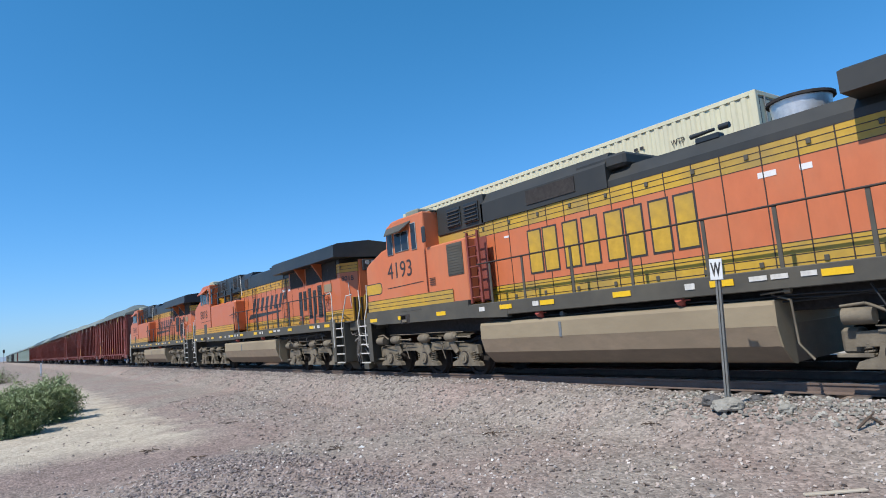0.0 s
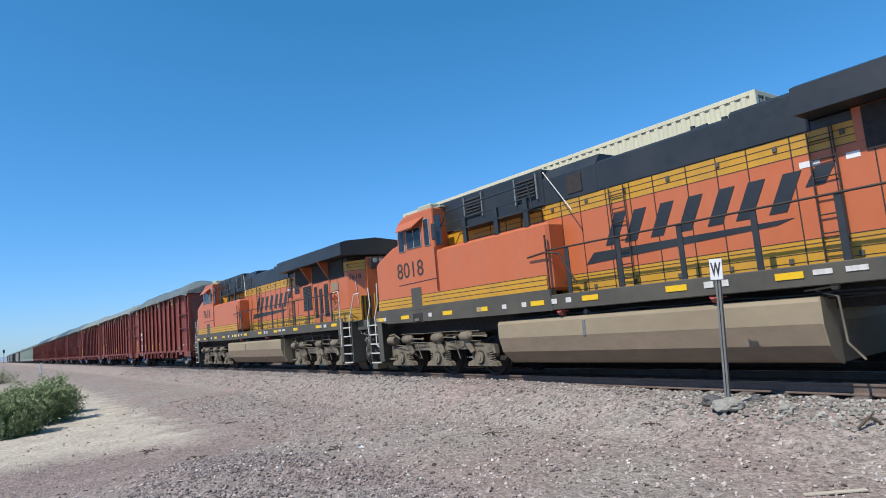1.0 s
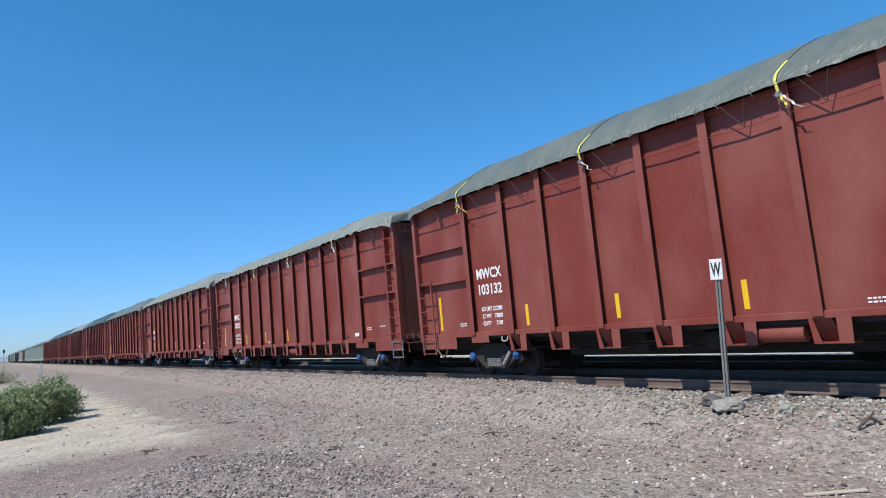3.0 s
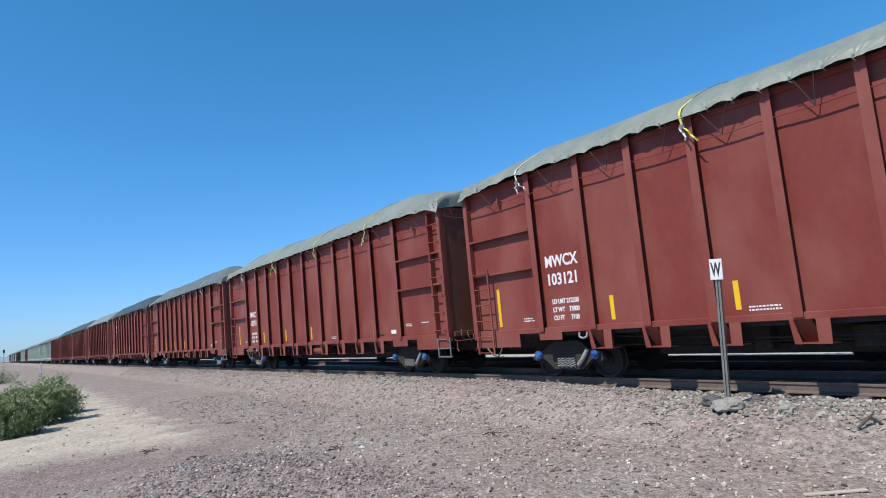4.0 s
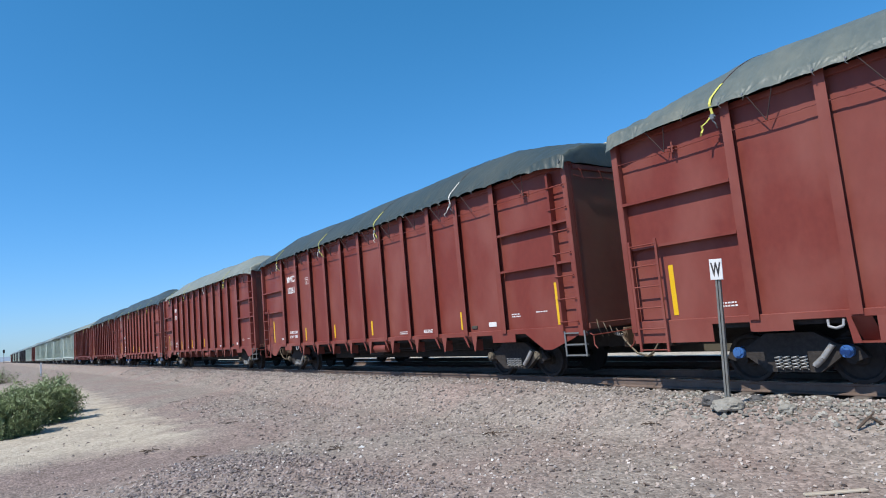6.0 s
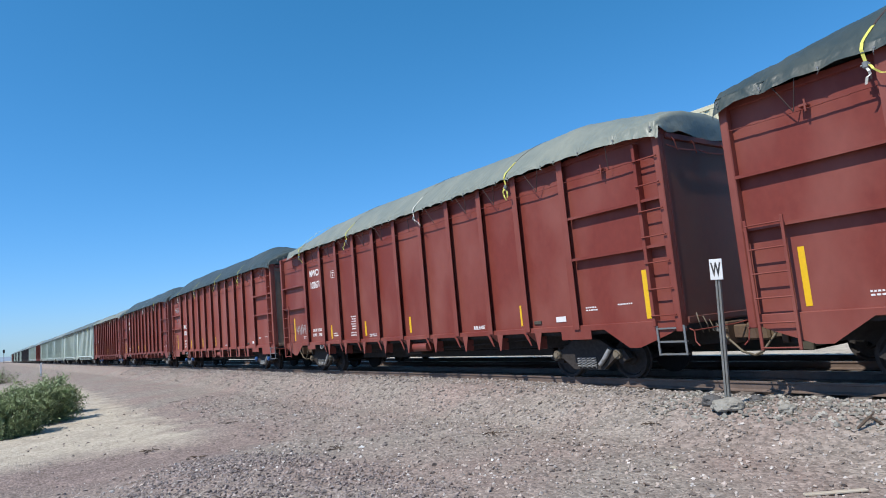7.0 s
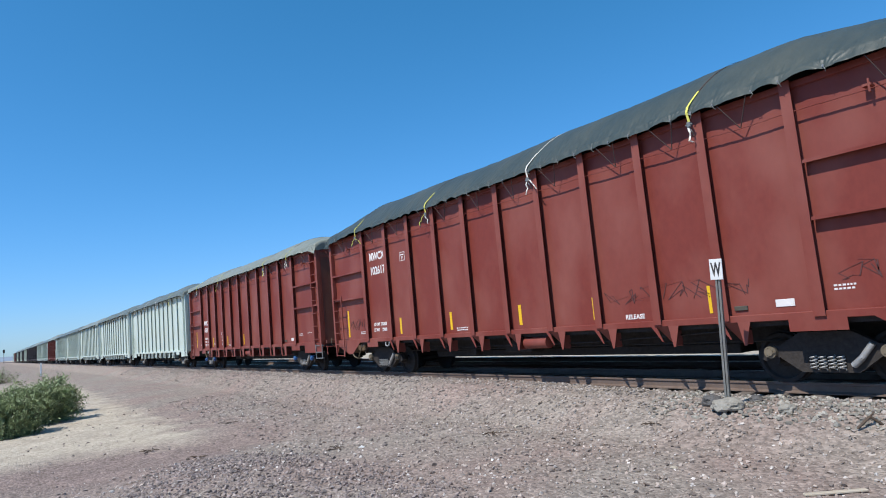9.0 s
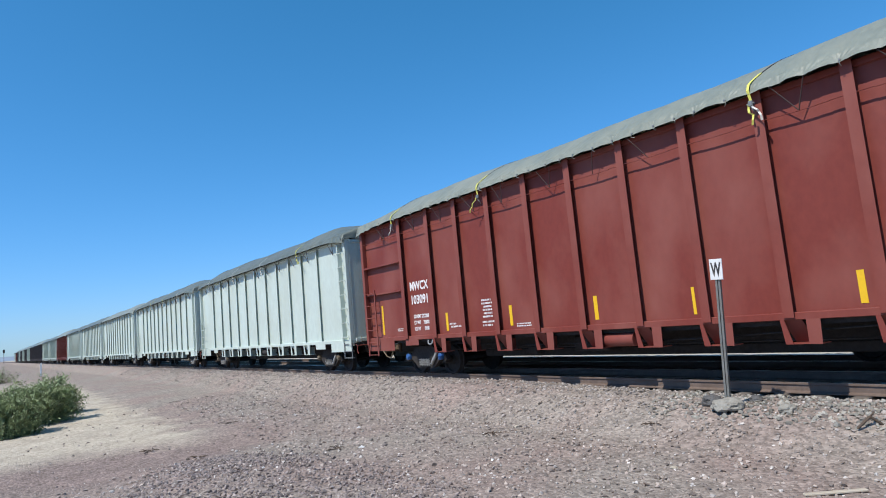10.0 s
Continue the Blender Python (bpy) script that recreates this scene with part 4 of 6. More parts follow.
# ---- locomotives ----
def loco_truck(parent, uc):
    t = part("truck", "lt_beam", lambda s: s.box(-2.3, 2.3, -.5, .5, .55, .95, .03).box(-.3, .3, -1.0, 1.0, .6, 1.0, .04), M["steel"], parent, at=(uc, 0, 0))

    def frame_make(s):
        for sgn in (-1, 1):
            y0, y1 = sorted((sgn * 1.12, sgn * 1.26))
            s.prism([(-2.55, .62), (-2.5, .84), (-1.75, .90), (-1.55, .97), (-.45, .97), (-.3, .90), (.3, .90), (.45, .97), (1.55, .97), (1.75, .90), (2.5, .84), (2.55, .62),
                     (1.75, .62), (1.45, .74), (.5, .74), (.25, .62), (-.25, .62), (-.5, .74), (-1.45, .74), (-1.75, .62)], 1, y0, y1)
            for h in (-1.3, -.7, .7, 1.3):
                s.tube((h, sgn * 1.26, .86), (h, sgn * 1.265, .86), .045, 10)
    part("truck_frame", "lt_frame", frame_make, M["truck"], t, "dusty cast side frame")
    for w in (-1.97, 0, 1.97):
        for sgn in (-1, 1):
            part("wheel", ("lwheel", sgn), lambda s, sgn=sgn: s.lathe([(.555, .66), (.555, .69), (.52, .70), (.52, .83), (.45, .83), (.42, .77), (.18, .77), (.16, .85), (.1, .85)], 30, sgn), M["steel"], t, at=(w, 0, .52))
        part("axle", "laxle", lambda s: s.tube((0, -1.1, 0), (0, 1.1, 0), .1, 12), M["steel"], t, at=(w, 0, .52))

        def box(s):
            s.prism([(-.22, .66), (.2, .66), (.28, .50), (.60, .38), (.64, .29), (-.60, .29), (-.54, .40), (-.28, .48)], 1, -1.30, -1.14)
            s.tube((0, -1.36, .52), (0, -1.3, .52), .15, 16)
            s.tube((0, -1.38, .52), (0, -1.36, .52), .08, 10)
        ax = part("axle_box", "lbox", box, M["truck"], t, at=(w, 0, 0))
        part("journal_ring", "ljring", lambda s: s.tube((0, -1.31, .52), (0, -1.295, .52), .185, 20), M["truck_black"], ax, "dark oily bearing housing")

        def spr(s, sx=.40, sy=-1.22, r=.085):
            s.path([(sx + r * math.cos(k * .9), sy + r * math.sin(k * .9), .38 + k * .0085) for k in range(36)], .022, 5)
        part("coil_spring", "lspr", spr, M["truck"], t, at=(w, 0, 0))
        part("coil_spring", "lspr2", lambda s: spr(s, -.40, -1.18, .07), M["truck"], t, at=(w, 0, 0))

    def reservoir(s):
        s.tube((-2.62, -1.3, 1.08), (-2.2, -1.3, 1.08), .13, 16)
        s.box(-2.75, -2.45, -1.2, -.9, .5, .9, .05)
        s.path([(-2.65, -1.3, 1.24), (-2.3, -1.32, 1.27), (-2.0, -1.3, 1.12)], .026, 8)
        s.box(-2.8, -2.3, -1.3, -1.22, .46, .52, .01)
    part("air_reservoir", "lt_res", reservoir, M["truck"], t, "dusty air reservoir and bracket")

    def gear(s):
        for u in (-1.45, .15, 1.5):
            s.tube((u - .17, -1.36, 1.10), (u + .17, -1.36, 1.10), .125, 16)
            s.tube((u + .17, -1.36, 1.10), (u + .25, -1.36, 1.10), .125, 16, .05)
            s.tube((u - .24, -1.36, 1.10), (u - .17, -1.36, 1.10), .09, 12)
            s.tube((u + .25, -1.36, 1.10), (u + .80, -1.36, 1.08), .02, 8)
            s.box(u + .76, u + .88, -1.38, -1.34, 1.05, 1.12, .01)
            s.box(u - .05, u + .05, -1.35, -1.15, .86, 1.0, .02)
            s.prism([(u - .1, .98), (u + .12, .98), (u + .3, .70), (u + .16, .64), (u - .02, .82)], 1, -1.37, -1.33)
        s.path([(-1.9, -1.3, 1.26), (-.6, -1.32, 1.24), (.8, -1.32, 1.25), (2.0, -1.3, 1.22)], .012, 6)
        s.path([(-2.2, -1.34, .93), (-1.6, -1.38, .90), (-1.1, -1.38, .99), (-.4, -1.36, .97)], .012, 6)
        s.path([(.5, -1.36, .97), (1.0, -1.38, .90), (1.3, -1.38, .99), (2.1, -1.36, .95)], .012, 6)
        for u in (-.9, 1.0):
            s.path([(u, -1.36, .99), (u + .06, -1.38, .78), (u + .16, -1.36, .5)], .016, 6)
    part("brake_gear", "lt_gear", gear, M["truck"], t, "brake cylinders, rods and air pipes", kind="stuff")


def wordmark_old(parent):
    """Plain upright bars with dark borders, in place of the lettering."""
    y = -.965
    for k, u0 in enumerate((7.30, 7.82, 8.48, 9.06, 9.72, 10.24, 10.86, 11.44)):
        z0, z1 = 2.55, 3.56
        w = .40
        b = part("logo_border", "lob", lambda s: s.box(-.045, w + .045, y - .004, y, z0 - .045, z1 + .045), M["ink"], parent, at=(u0, 0, 0))
        part("logo_bar", "lobar", lambda s: s.box(0, w, y - .009, y - .005, z0, z1), M["old_yellow"], b, "grimy yellow bar with a dark outline")


def wordmark_new(parent):
    y = -.965
    for k, u0 in enumerate((8.95, 9.46, 10.1, 10.72, 11.35, 11.9, 12.5, 13.02)):
        h = .64 if k < 7 else .30

        def slab(s, h=h):
            o = .64 - h
            s.prism([(.35 * o, 2.86 + o), (.30 + .35 * o, 2.86 + o), (.62, 3.50), (.32, 3.50)], 1, y - .005, y)
        part("logo_bar", ("lnbar", h), slab, M["dark"], parent, "dark slanted bar of the painted emblem", at=(u0, 0, 0))
    part("logo_swoosh", "swoosh", lambda s: s.prism([(8.35, 2.52), (8.6, 2.76), (12.9, 2.74), (12.6, 2.66), (10.6, 2.60)], 1, y - .005, y), M["dark"], parent, "dark tapering stripe")


def locomotive(style, number, s0):
    old = style == "old"
    OR, YE, DK = (M["old_orange"], M["old_yellow"], M["old_dark"]) if old else (M["orange"], M["yellow"], M["dark"])
    lab = "faded orange diesel locomotive with yellow and black bands" if old else "orange diesel locomotive with yellow and black bands"
    g = thing("diesel_locomotive", lab, "locomotive", "locomotives", pose(s0, AXIS, 0))
    K = style

    # underframe and deck edge
    part("underframe", ("uf", K), lambda s: s.box(-.3, 20.9, -.9, .9, 1.2, 1.84, .03), M["steel"], g)

    def deck(s):
        for sgn in (-1, 1):
            s.box(5.4, 19.2, *sorted((sgn * 1.45, sgn * 1.56)), 1.58, 1.92, .015)
        s.box(5.4, 20.6, -1.45, 1.45, 1.82, 1.86)
    part("deck", ("deck", K), deck, M["sill"], g, "dusty dark walkway edge")
    part("cab_sill", ("csill", K), lambda s: s.prism([(-.15, 2.06), (-.15, 1.72), (.6, 1.62), (5.4, 1.58), *(((6.9, 1.52), (6.9, 1.86), (5.4, 1.9), (5.4, 2.06)) if old else ((7.75, 1.575), (7.75, 2.06)))], 1, -1.568, -1.40), M["sill"], g)
    part("cab_sill", ("csillf", K), lambda s: s.box(-.15, 5.4, 1.4, 1.55, 1.6, 2.06), M["sill"], g)

    # cab and nose
    cb = 3.5 if old else 3.3
    roof = 4.84 if old else 4.86
    prof = [(-.12, 2.02), (-.08, 3.55), (.1, 3.66), (1.0, 3.98), (1.30, 4.02), (1.36, 4.66), (1.75, roof - .02), (2.2, roof), (cb, roof), (cb, 2.02)]

    def cab(s):
        s.prism(prof, 1, -1.50, 1.50)
    c = part("cab", ("cab", K), cab, OR, g, "cab and short nose in orange paint")
    bev = c.modifiers.new("edge", 'BEVEL')
    bev.width, bev.segments = 0.05, 2
    part("roof_plate", ("roofp", K), lambda s: s.box(1.7, cb + .02, -1.2, 1.2, roof, roof + .05, .02).box(2.02, 2.72, -1.12, -.5, roof + .05, roof + .25, .04), M["roof_grey"] if old else M["roof_pale"], g)
    for k, (a, b, z0, z1) in enumerate(((1.42, 1.76, 3.76, 4.55), (1.88, 2.28, 3.80, 4.40), (2.28, 2.68, 3.80, 4.40), (2.84, 3.12, 3.76, 4.58))):
        w = part("window_frame", ("wf", k), lambda s, a=a, b=b, z0=z0, z1=z1: s.box(a, b, -1.525, -1.50, z0, z1, .01), M["spring"], g)
        part("window_pane", ("wp", k), lambda s, a=a, b=b, z0=z0, z1=z1: s.box(a + .024, b - .024, -1.532, -1.527, z0 + .024, z1 - .024), M["glass"], w, "dark side window")
    part("windshield", ("wsh", K), lambda s: s.add([(1.27, -1.3, 4.08), (1.27, 1.3, 4.08), (1.33, 1.3, 4.6), (1.33, -1.3, 4.6)], [(0, 1, 2, 3)]).box(1.27, 1.3, -1.3, -1.27, 4.06, 4.6), M["glass"], g)
    part("sunshade", ("shade", K), lambda s: s.add([(1.42, -1.51, 4.60), (2.86, -1.51, 4.64), (2.62, -1.78, 4.36), (1.72, -1.78, 4.34), (1.42, -1.51, 4.63), (2.86, -1.51, 4.67), (2.62, -1.79, 4.39), (1.72, -1.79, 4.37)], [(0, 1, 2, 3), (7, 6, 5, 4), (0, 4, 5, 1), (1, 5, 6, 2), (2, 6, 7, 3), (3, 7, 4, 0)]), M["sill"] if old else OR, g, "sunshade over the side windows")
    if not old:
        part("rear_window", "rw", lambda s: s.box(3.33, 3.62, -1.46, -1.44, 3.72, 4.6, .01), M["glass"], g)
    part("mirror", ("mir", K), lambda s: s.box(cb + .1, cb + .28, -1.66, -1.6, 3.86, 4.34, .03).path([(cb - .02, -1.46, 4.2), (cb + .1, -1.56, 4.24), (cb + .19, -1.62, 4.2)], .014, 6), M["dark"], g)
    part("number", ("num", number), lambda s: lettering(number, .72 if old else .68, M["ink"], 0.0, 1.03 if old else 1.10), M["ink"], g, "dark cab number", at=(1.31 if old else 1.18, -1.506, 3.02 if old else 2.96))

    # yellow band along the cab
    z0, z1 = (2.06, 2.42) if old else (2.06, 2.40)
    part("cab_stripe", ("cstr", K), lambda s: s.box(-.10, cb + (1.2 if old else 4.3), -1.506, -1.501, z0, z1), YE, g, "yellow stripe with dark pinstripes")
    part("pinstripe", ("cpin", K), lambda s: [s.box(-.10, cb + (1.2 if old else 4.3), -1.509, -1.506, z, z + .016) for z in (z0 + .1, z0 + .22, z1 - .02)] and None, M["black_line"], g)
    if old:
        part("nose_stripe", "nstr", lambda s: s.prism([(-.1, 2.63), (.75, 2.63), (.84, 2.67), (.87, 2.79), (.84, 2.91), (.75, 2.95), (-.1, 2.95)], 1, -1.507, -1.503), YE, g)
    zl = 2.72 if old else 2.74
    part("panel_line", ("pl", K), lambda s: s.prism([(1.25, zl), (3.3, zl + .04), (3.3, zl + .065), (1.25, zl + .025)], 1, -1.506, -1.50), M["black_line"], g)
    part("panel_seam", ("ps", K), lambda s: s.box(cb - .02, cb, -1.505, -1.5, 2.45, 3.7), M["black_line"], g)
    if old:
        part("stripe_outline", "nso", lambda s: s.prism([(-.1, 2.60), (.77, 2.60), (.87, 2.65), (.91, 2.79), (.87, 2.93), (.77, 2.98), (-.1, 2.98)], 1, -1.503, -1.5005), M["ink"], g)
        for k in range(4):
            part("cab_vent", "cvent", lambda s: s.box(0, .28, -1.508, -1.50, 0, .022), M["black_line"], g, at=(3.62, 0, 2.62 + .06 * k))
    part("sill_trim", ("strim", K), lambda s: s.box(1.45, 3.2, -1.575, -1.555, 1.96, 1.99), M["sill"], g)
    jp = part("jacking_pad", ("jpad", K), lambda s: s.box(1.98, 2.5, -1.575, -1.555, 1.58, 1.86, .006), M["steel"], g)
    part("pad_lug", "jlug", lambda s: s.box(2.12, 2.36, -1.62, -1.575, 1.62, 1.70, .01), M["truck"], jp)
    part("class_mark", ("cmark", K), lambda s: [s.box(.55 + k * .075, .60 + k * .075, -1.56, -1.556, 1.84, 1.92) for k in range(6)] and None, M["yellow"], g, kind="stuff")
    rn = part("rear_number", ("rnum", number), lambda s: lettering(number, .26, M["ink"], .004), M["ink"], g, at=(19.0, -.925, 3.42))
    rn.rotation_euler = (0, 0, math.atan2(.46, .60))
    part("nose_door", ("nd", K), lambda s: s.box(1.9, 2.45, -1.512, -1.502, 2.05, 2.62, .004), M["sill"], g) if not old else None

    # equipment cabinet behind the cab
    if old:
        part("side_cabinet", "cabn_old", lambda s: s.box(cb, 5.4, -1.48, -.9, 2.02, 3.74, .04), OR, g)
        def grille(s):
            s.box(4.55, 5.25, -1.50, -1.48, 2.78, 3.66, .005)
            for k in range(11):
                s.box(4.58, 5.22, -1.512, -1.50, 2.82 + k * .075, 2.855 + k * .075)
        part("intake_grille", "grille_old", grille, M["sill"], g, "dark louvred intake panel")

        def lad(s):
            for u in (5.48, 5.92):
                s.box(u - .03, u + .03, -1.50, -1.44, 1.95, 3.85)
            for k in range(7):
                s.tube((5.48, -1.47, 2.1 + k * .27), (5.92, -1.47, 2.1 + k * .27), .018)
            s.box(5.45, 5.95, -1.2, -1.18, 2.0, 3.7)
        part("roof_ladder", "lad_old", lad, M["brown"], g, "rust-red access ladder")
    else:
        cbn = part("side_cabinet", "cabn_new", lambda s: s.box(cb, 7.75, -1.48, -.9, 2.02, 3.62, .07), OR, g, "wide orange equipment cabinet")
        part("grab_rail", "grabn", lambda s: s.path([(7.1, -1.56, 2.85), (7.7, -1.6, 2.9), (8.1, -1.55, 2.82), (8.5, -1.52, 2.1)], .022, 6).tube((7.72, -1.56, 1.9), (7.72, -1.56, 3.3), .022, 6), M["black_line"], g)

    # long hood: coloured bands as stacked panels
    def hood(z0, z1, top=False, u1=19.55):
        def make(s):
            if top:
                s.prism([(-.96, z0), (-.96, z1 - .28), (-.72, z1), (.72, z1), (.96, z1 - .28), (.96, z0)], 0, cb - .1, 18.95)
            else:
                s.prism([(cb - .1, -.96), (18.95, -.96), (u1, -.50), (u1, .50), (18.95, .96), (cb - .1, .96)], 2, z0, z1)
        return make
    part("hood_band", ("h1", K), hood(1.86, 2.34), YE, g, "yellow lower band of the hood")
    part("hood_band", ("h2", K), hood(2.34, 3.74), OR, g, "orange hood side")
    part("hood_band", ("h3", K), hood(3.74, 4.10), YE, g, "yellow upper band of the hood")
    part("hood_roof", ("h4", K), hood(4.10, 4.52, True), DK, g, "dark hood roof")

    def pins(s):
        for z in (1.98, 2.12, 2.26, 2.335, 3.735, 3.86, 3.98, 4.09):
            s.box(cb + 1.2, 18.95, -.964, -.961, z, z + .014)
        u = cb + 1.9
        k = 0
        while u < 18.8:
            s.box(u - .01, u + .01, -.968, -.961, 1.9, 4.12)
            u += (.62, .58, .75)[k % 3]
            k += 1
    part("door_seam", ("pins", K), pins, M["black_line"], g, "dark door seams and pinstripes", kind="stuff")

    for k in range(14):
        for z in (2.02, 3.95):
            part("door_latch", "latch", lambda s: s.box(-.04, .04, -.985, -.962, -.05, .05, .008), M["sill"], g, at=(cb + 2.1 + k * 1.05, 0, z))
    part("hood_tag", ("htag", K), lambda s: s.box(13.1, 13.42, -.966, -.961, 3.52, 3.62).box(13.8, 14.0, -.966, -.961, 3.5, 3.6).box(6.4, 6.6, -.966, -.961, 3.55, 3.6), M["letter"], g, kind="stuff")

    if old:
        def blower(s):
            s.box(3.55, 5.7, -1.0, 1.0, 4.05, 4.90, .03)
        part("blower_housing", "blow_old", blower, DK, g)
        for k, u in enumerate((4.1, 4.9)):
            def lou(s):
                s.box(0, .62, -1.04, -1.0, 4.2, 4.76, .01)
            fr = part("louvre_frame", "lou_f", lou, M["dark"], g, at=(u, 0, 0))
            for j in range(5):
                part("louvre_slat", "lou_s", lambda s: s.prism([(-1.04, 0), (-1.09, -.04), (-1.085, -.05), (-1.04, -.02)], 0, .03, .59), M["steel"], fr, at=(0, 0, 4.28 + j * .1))
        part("roof_box", "rb_old", lambda s: s.prism([(-1.0, 4.1), (-1.0, 4.62), (-.8, 4.9), (.8, 4.9), (1.0, 4.62), (1.0, 4.1)], 0, 5.6, 9.9), DK, g, "raised dark roof housing")
        part("roof_grille", "rg_old", lambda s: s.box(7.4, 9.0, -1.02, -1.0, 4.22, 4.58), M["steel"], g)
        part("roof_hatch", "rh_old", lambda s: s.box(9.0, 10.4, -.95, .95, 4.5, 4.80, .06), DK, g)
        part("horn", "horn_old", lambda s: s.box(11.9, 12.4, -.75, -.55, 4.5, 4.62, .02).tube((11.8, -.7, 4.68), (12.3, -.7, 4.70), .05, 10, .03).tube((12.4, -.7, 4.70), (12.6, -.7, 4.7), .06), M["dark"], g)
        st = part("exhaust_stack", "stack_old", lambda s: s.tube((13.62, -.1, 4.45), (13.62, -.1, 4.86), .46, 20, .5), M["bare_steel"], g, "bare metal exhaust stack")
        part("stack_rim", "rim_old", lambda s: s.tube((13.62, -.1, 4.86), (13.62, -.1, 4.91), .56, 20), M["steel"], st)
    else:
        part("blower_housing", "blow_new", lambda s: s.box(3.05, 7.3, -1.02, 1.02, 4.08, 5.0, .03), DK, g, "dark electrical housing above the walkway")
        for u in (4.3, 6.4):
            fr = part("louvre_frame", "louf_n", lambda s: s.box(0, .72, -1.05, -1.02, 4.32, 4.9, .01), M["dark"], g, at=(u, 0, 0))
            part("frame_edge", "loue_n", lambda s: s.box(-.05, 0, -1.07, -1.02, 4.28, 4.94).box(.72, .77, -1.07, -1.02, 4.28, 4.94), M["rod"], fr)
            for j in range(6):
                part("louvre_slat", "lous_n", lambda s: s.prism([(-1.05, 0), (-1.09, -.04), (-1.085, -.05), (-1.05, -.02)], 0, .03, .69), M["steel"], fr, at=(0, 0, 4.42 + j * .085))
        part("catwalk_rail", "catw", lambda s: s.path([(3.4, -1.42, 4.05), (3.9, -1.42, 4.6), (7.2, -1.42, 4.62), (7.3, -1.42, 4.0)], .018, 6).path([(3.5, -1.42, 4.25), (7.25, -1.42, 4.3)], .014, 6).box(4.6, 4.75, -1.45, -1.38, 3.6, 4.3).box(5.9, 6.05, -1.45, -1.38, 3.6, 4.3).box(7.0, 7.15, -1.45, -1.38, 3.6, 4.3).box(4.2, 7.2, -1.45, -1.0, 3.98, 4.02), M["dark"], g, "dark catwalk rail above the cabinet")
        part("roof_box", "rb_new", lambda s: s.prism([(-.98, 4.1), (-.98, 4.7), (-.8, 4.95), (.8, 4.95), (.98, 4.7), (.98, 4.1)], 0, 7.3, 8.93), DK, g)
        part("hood_crest", "crest_n", lambda s: s.prism([(-.975, 4.11), (-.975, 4.70), (-.90, 4.76), (.90, 4.76), (.975, 4.70), (.975, 4.11)], 0, 8.93, 12.05), DK, g, "dark raised hood top")
        part("hood_crest", "crest_m", lambda s: s.prism([(-.985, 4.11), (-.985, 4.78), (-.90, 4.85), (.90, 4.85), (.985, 4.78), (.985, 4.11)], 0, 12.05, 13.35), DK, g, "dark raised hood top")
        part("roof_hatch_panel", "rhp_n", lambda s: s.box(8.05, 8.5, -1.0, -.98, 4.2, 4.62, .004), M["steel"], g)
        part("stay_rod", "stay_n", lambda s: s.tube((7.35, -1.0, 4.9), (8.4, -1.3, 3.75), .012), M["grab"], g)
        part("roof_gear", "rgear_n", lambda s: s.box(11.1, 11.95, -.82, -.66, 4.76, 4.79, .01).tube((11.2, -.74, 4.78), (11.5, -.74, 4.80), .05).tube((11.2, -.74, 4.76), (11.2, -.74, 4.87), .05).tube((11.85, -.74, 4.76), (11.85, -.74, 4.85), .06), M["dark"], g)
        for u in (9.23, 13.3):
            part("corner_ladder", "cl_n", lambda s: [s.tube((v, -1.02, 1.9), (v, -1.02, 4.1), .014) for v in (0, .38)] and [s.tube((0, -1.02, 2.1 + k * .3), (.38, -1.02, 2.1 + k * .3), .012) for k in range(7)] and None, M["black_line"], g, at=(u, 0, 0))

    # radiator section with overhanging wings
    a = 14.75 if old else 13.35

    def radiator(s):
        zb, zt = (4.40, 4.82) if old else (4.28, 4.80)
        # overhanging cap with a low ridge and bevelled rear
        o = [(-1.50, zb), (-1.50, zt - .08), (-1.30, zt), (0, zt + .13), (1.30, zt), (1.50, zt - .08), (1.50, zb)]
        s.prism([(o0, z) for o0, z in o], 0, a, 19.62)
    part("radiator_wing", ("rad", K), radiator, DK, g, "dark overhanging radiator cap")
    for k, (u0, u1) in enumerate(((a + .75, a + 2.1), (a + 2.5, a + 4.0), (a + 4.08, a + 5.35)) if not old else ((a + .4, a + 2.2), (a + 2.4, a + 4.1))):
        part("radiator_intake", ("rint", K, k), lambda s, u0=u0, u1=u1: s.box(u0, u1, -.985, -.962, 3.56, 4.26, .005), M["steel"], g, "dark radiator screen under the wing")
    if not old:
        part("radiator_panel", "rpanel", lambda s: s.box(a + .62, a + 4.1, -.972, -.962, 3.735, 4.27), OR, g, "orange panel around the radiator screens")
        for u in (a + 2.3, a + 4.04):
            part("wing_strut", "wstrut", lambda s: s.prism([(-.97, 3.62), (-.97, 4.28), (-1.42, 4.28)], 0, -.03, .03), OR, g, at=(u, 0, 0))
    # louvred doors under the radiator, in raised orange leaves
    if number == "8018":
        louvres = [(15.02, 15.34, 2.32, 3.34), (15.50, 15.80, 2.52, 3.34)]
    else:
        louvres = [(14.0, 14.5, 3.3, 3.62), (14.9, 15.75, 2.5, 3.52)] if not old else []
    louvres += [(16.02, 16.3, 2.15, 3.42), (16.48, 16.78, 2.3, 3.3), (16.95, 17.32, 2.15, 3.45)]
    for u0, u1, z0, z1 in louvres:
        leaf = part("door_leaf", ("leaf", K, u0), lambda s, u0=u0, u1=u1, z0=z0, z1=z1: s.box(u0 - .09, u1 + .09, -.985, -.962, z0 - .22, z1 + .12, .008), OR, g, "raised orange door leaf")
        d = part("louvred_door", ("lv", u0), lambda s, u0=u0, u1=u1, z0=z0, z1=z1: s.box(u0, u1, -1.0, -.986, z0, z1, .004), M["old_dark"], leaf, "dark louvred door")

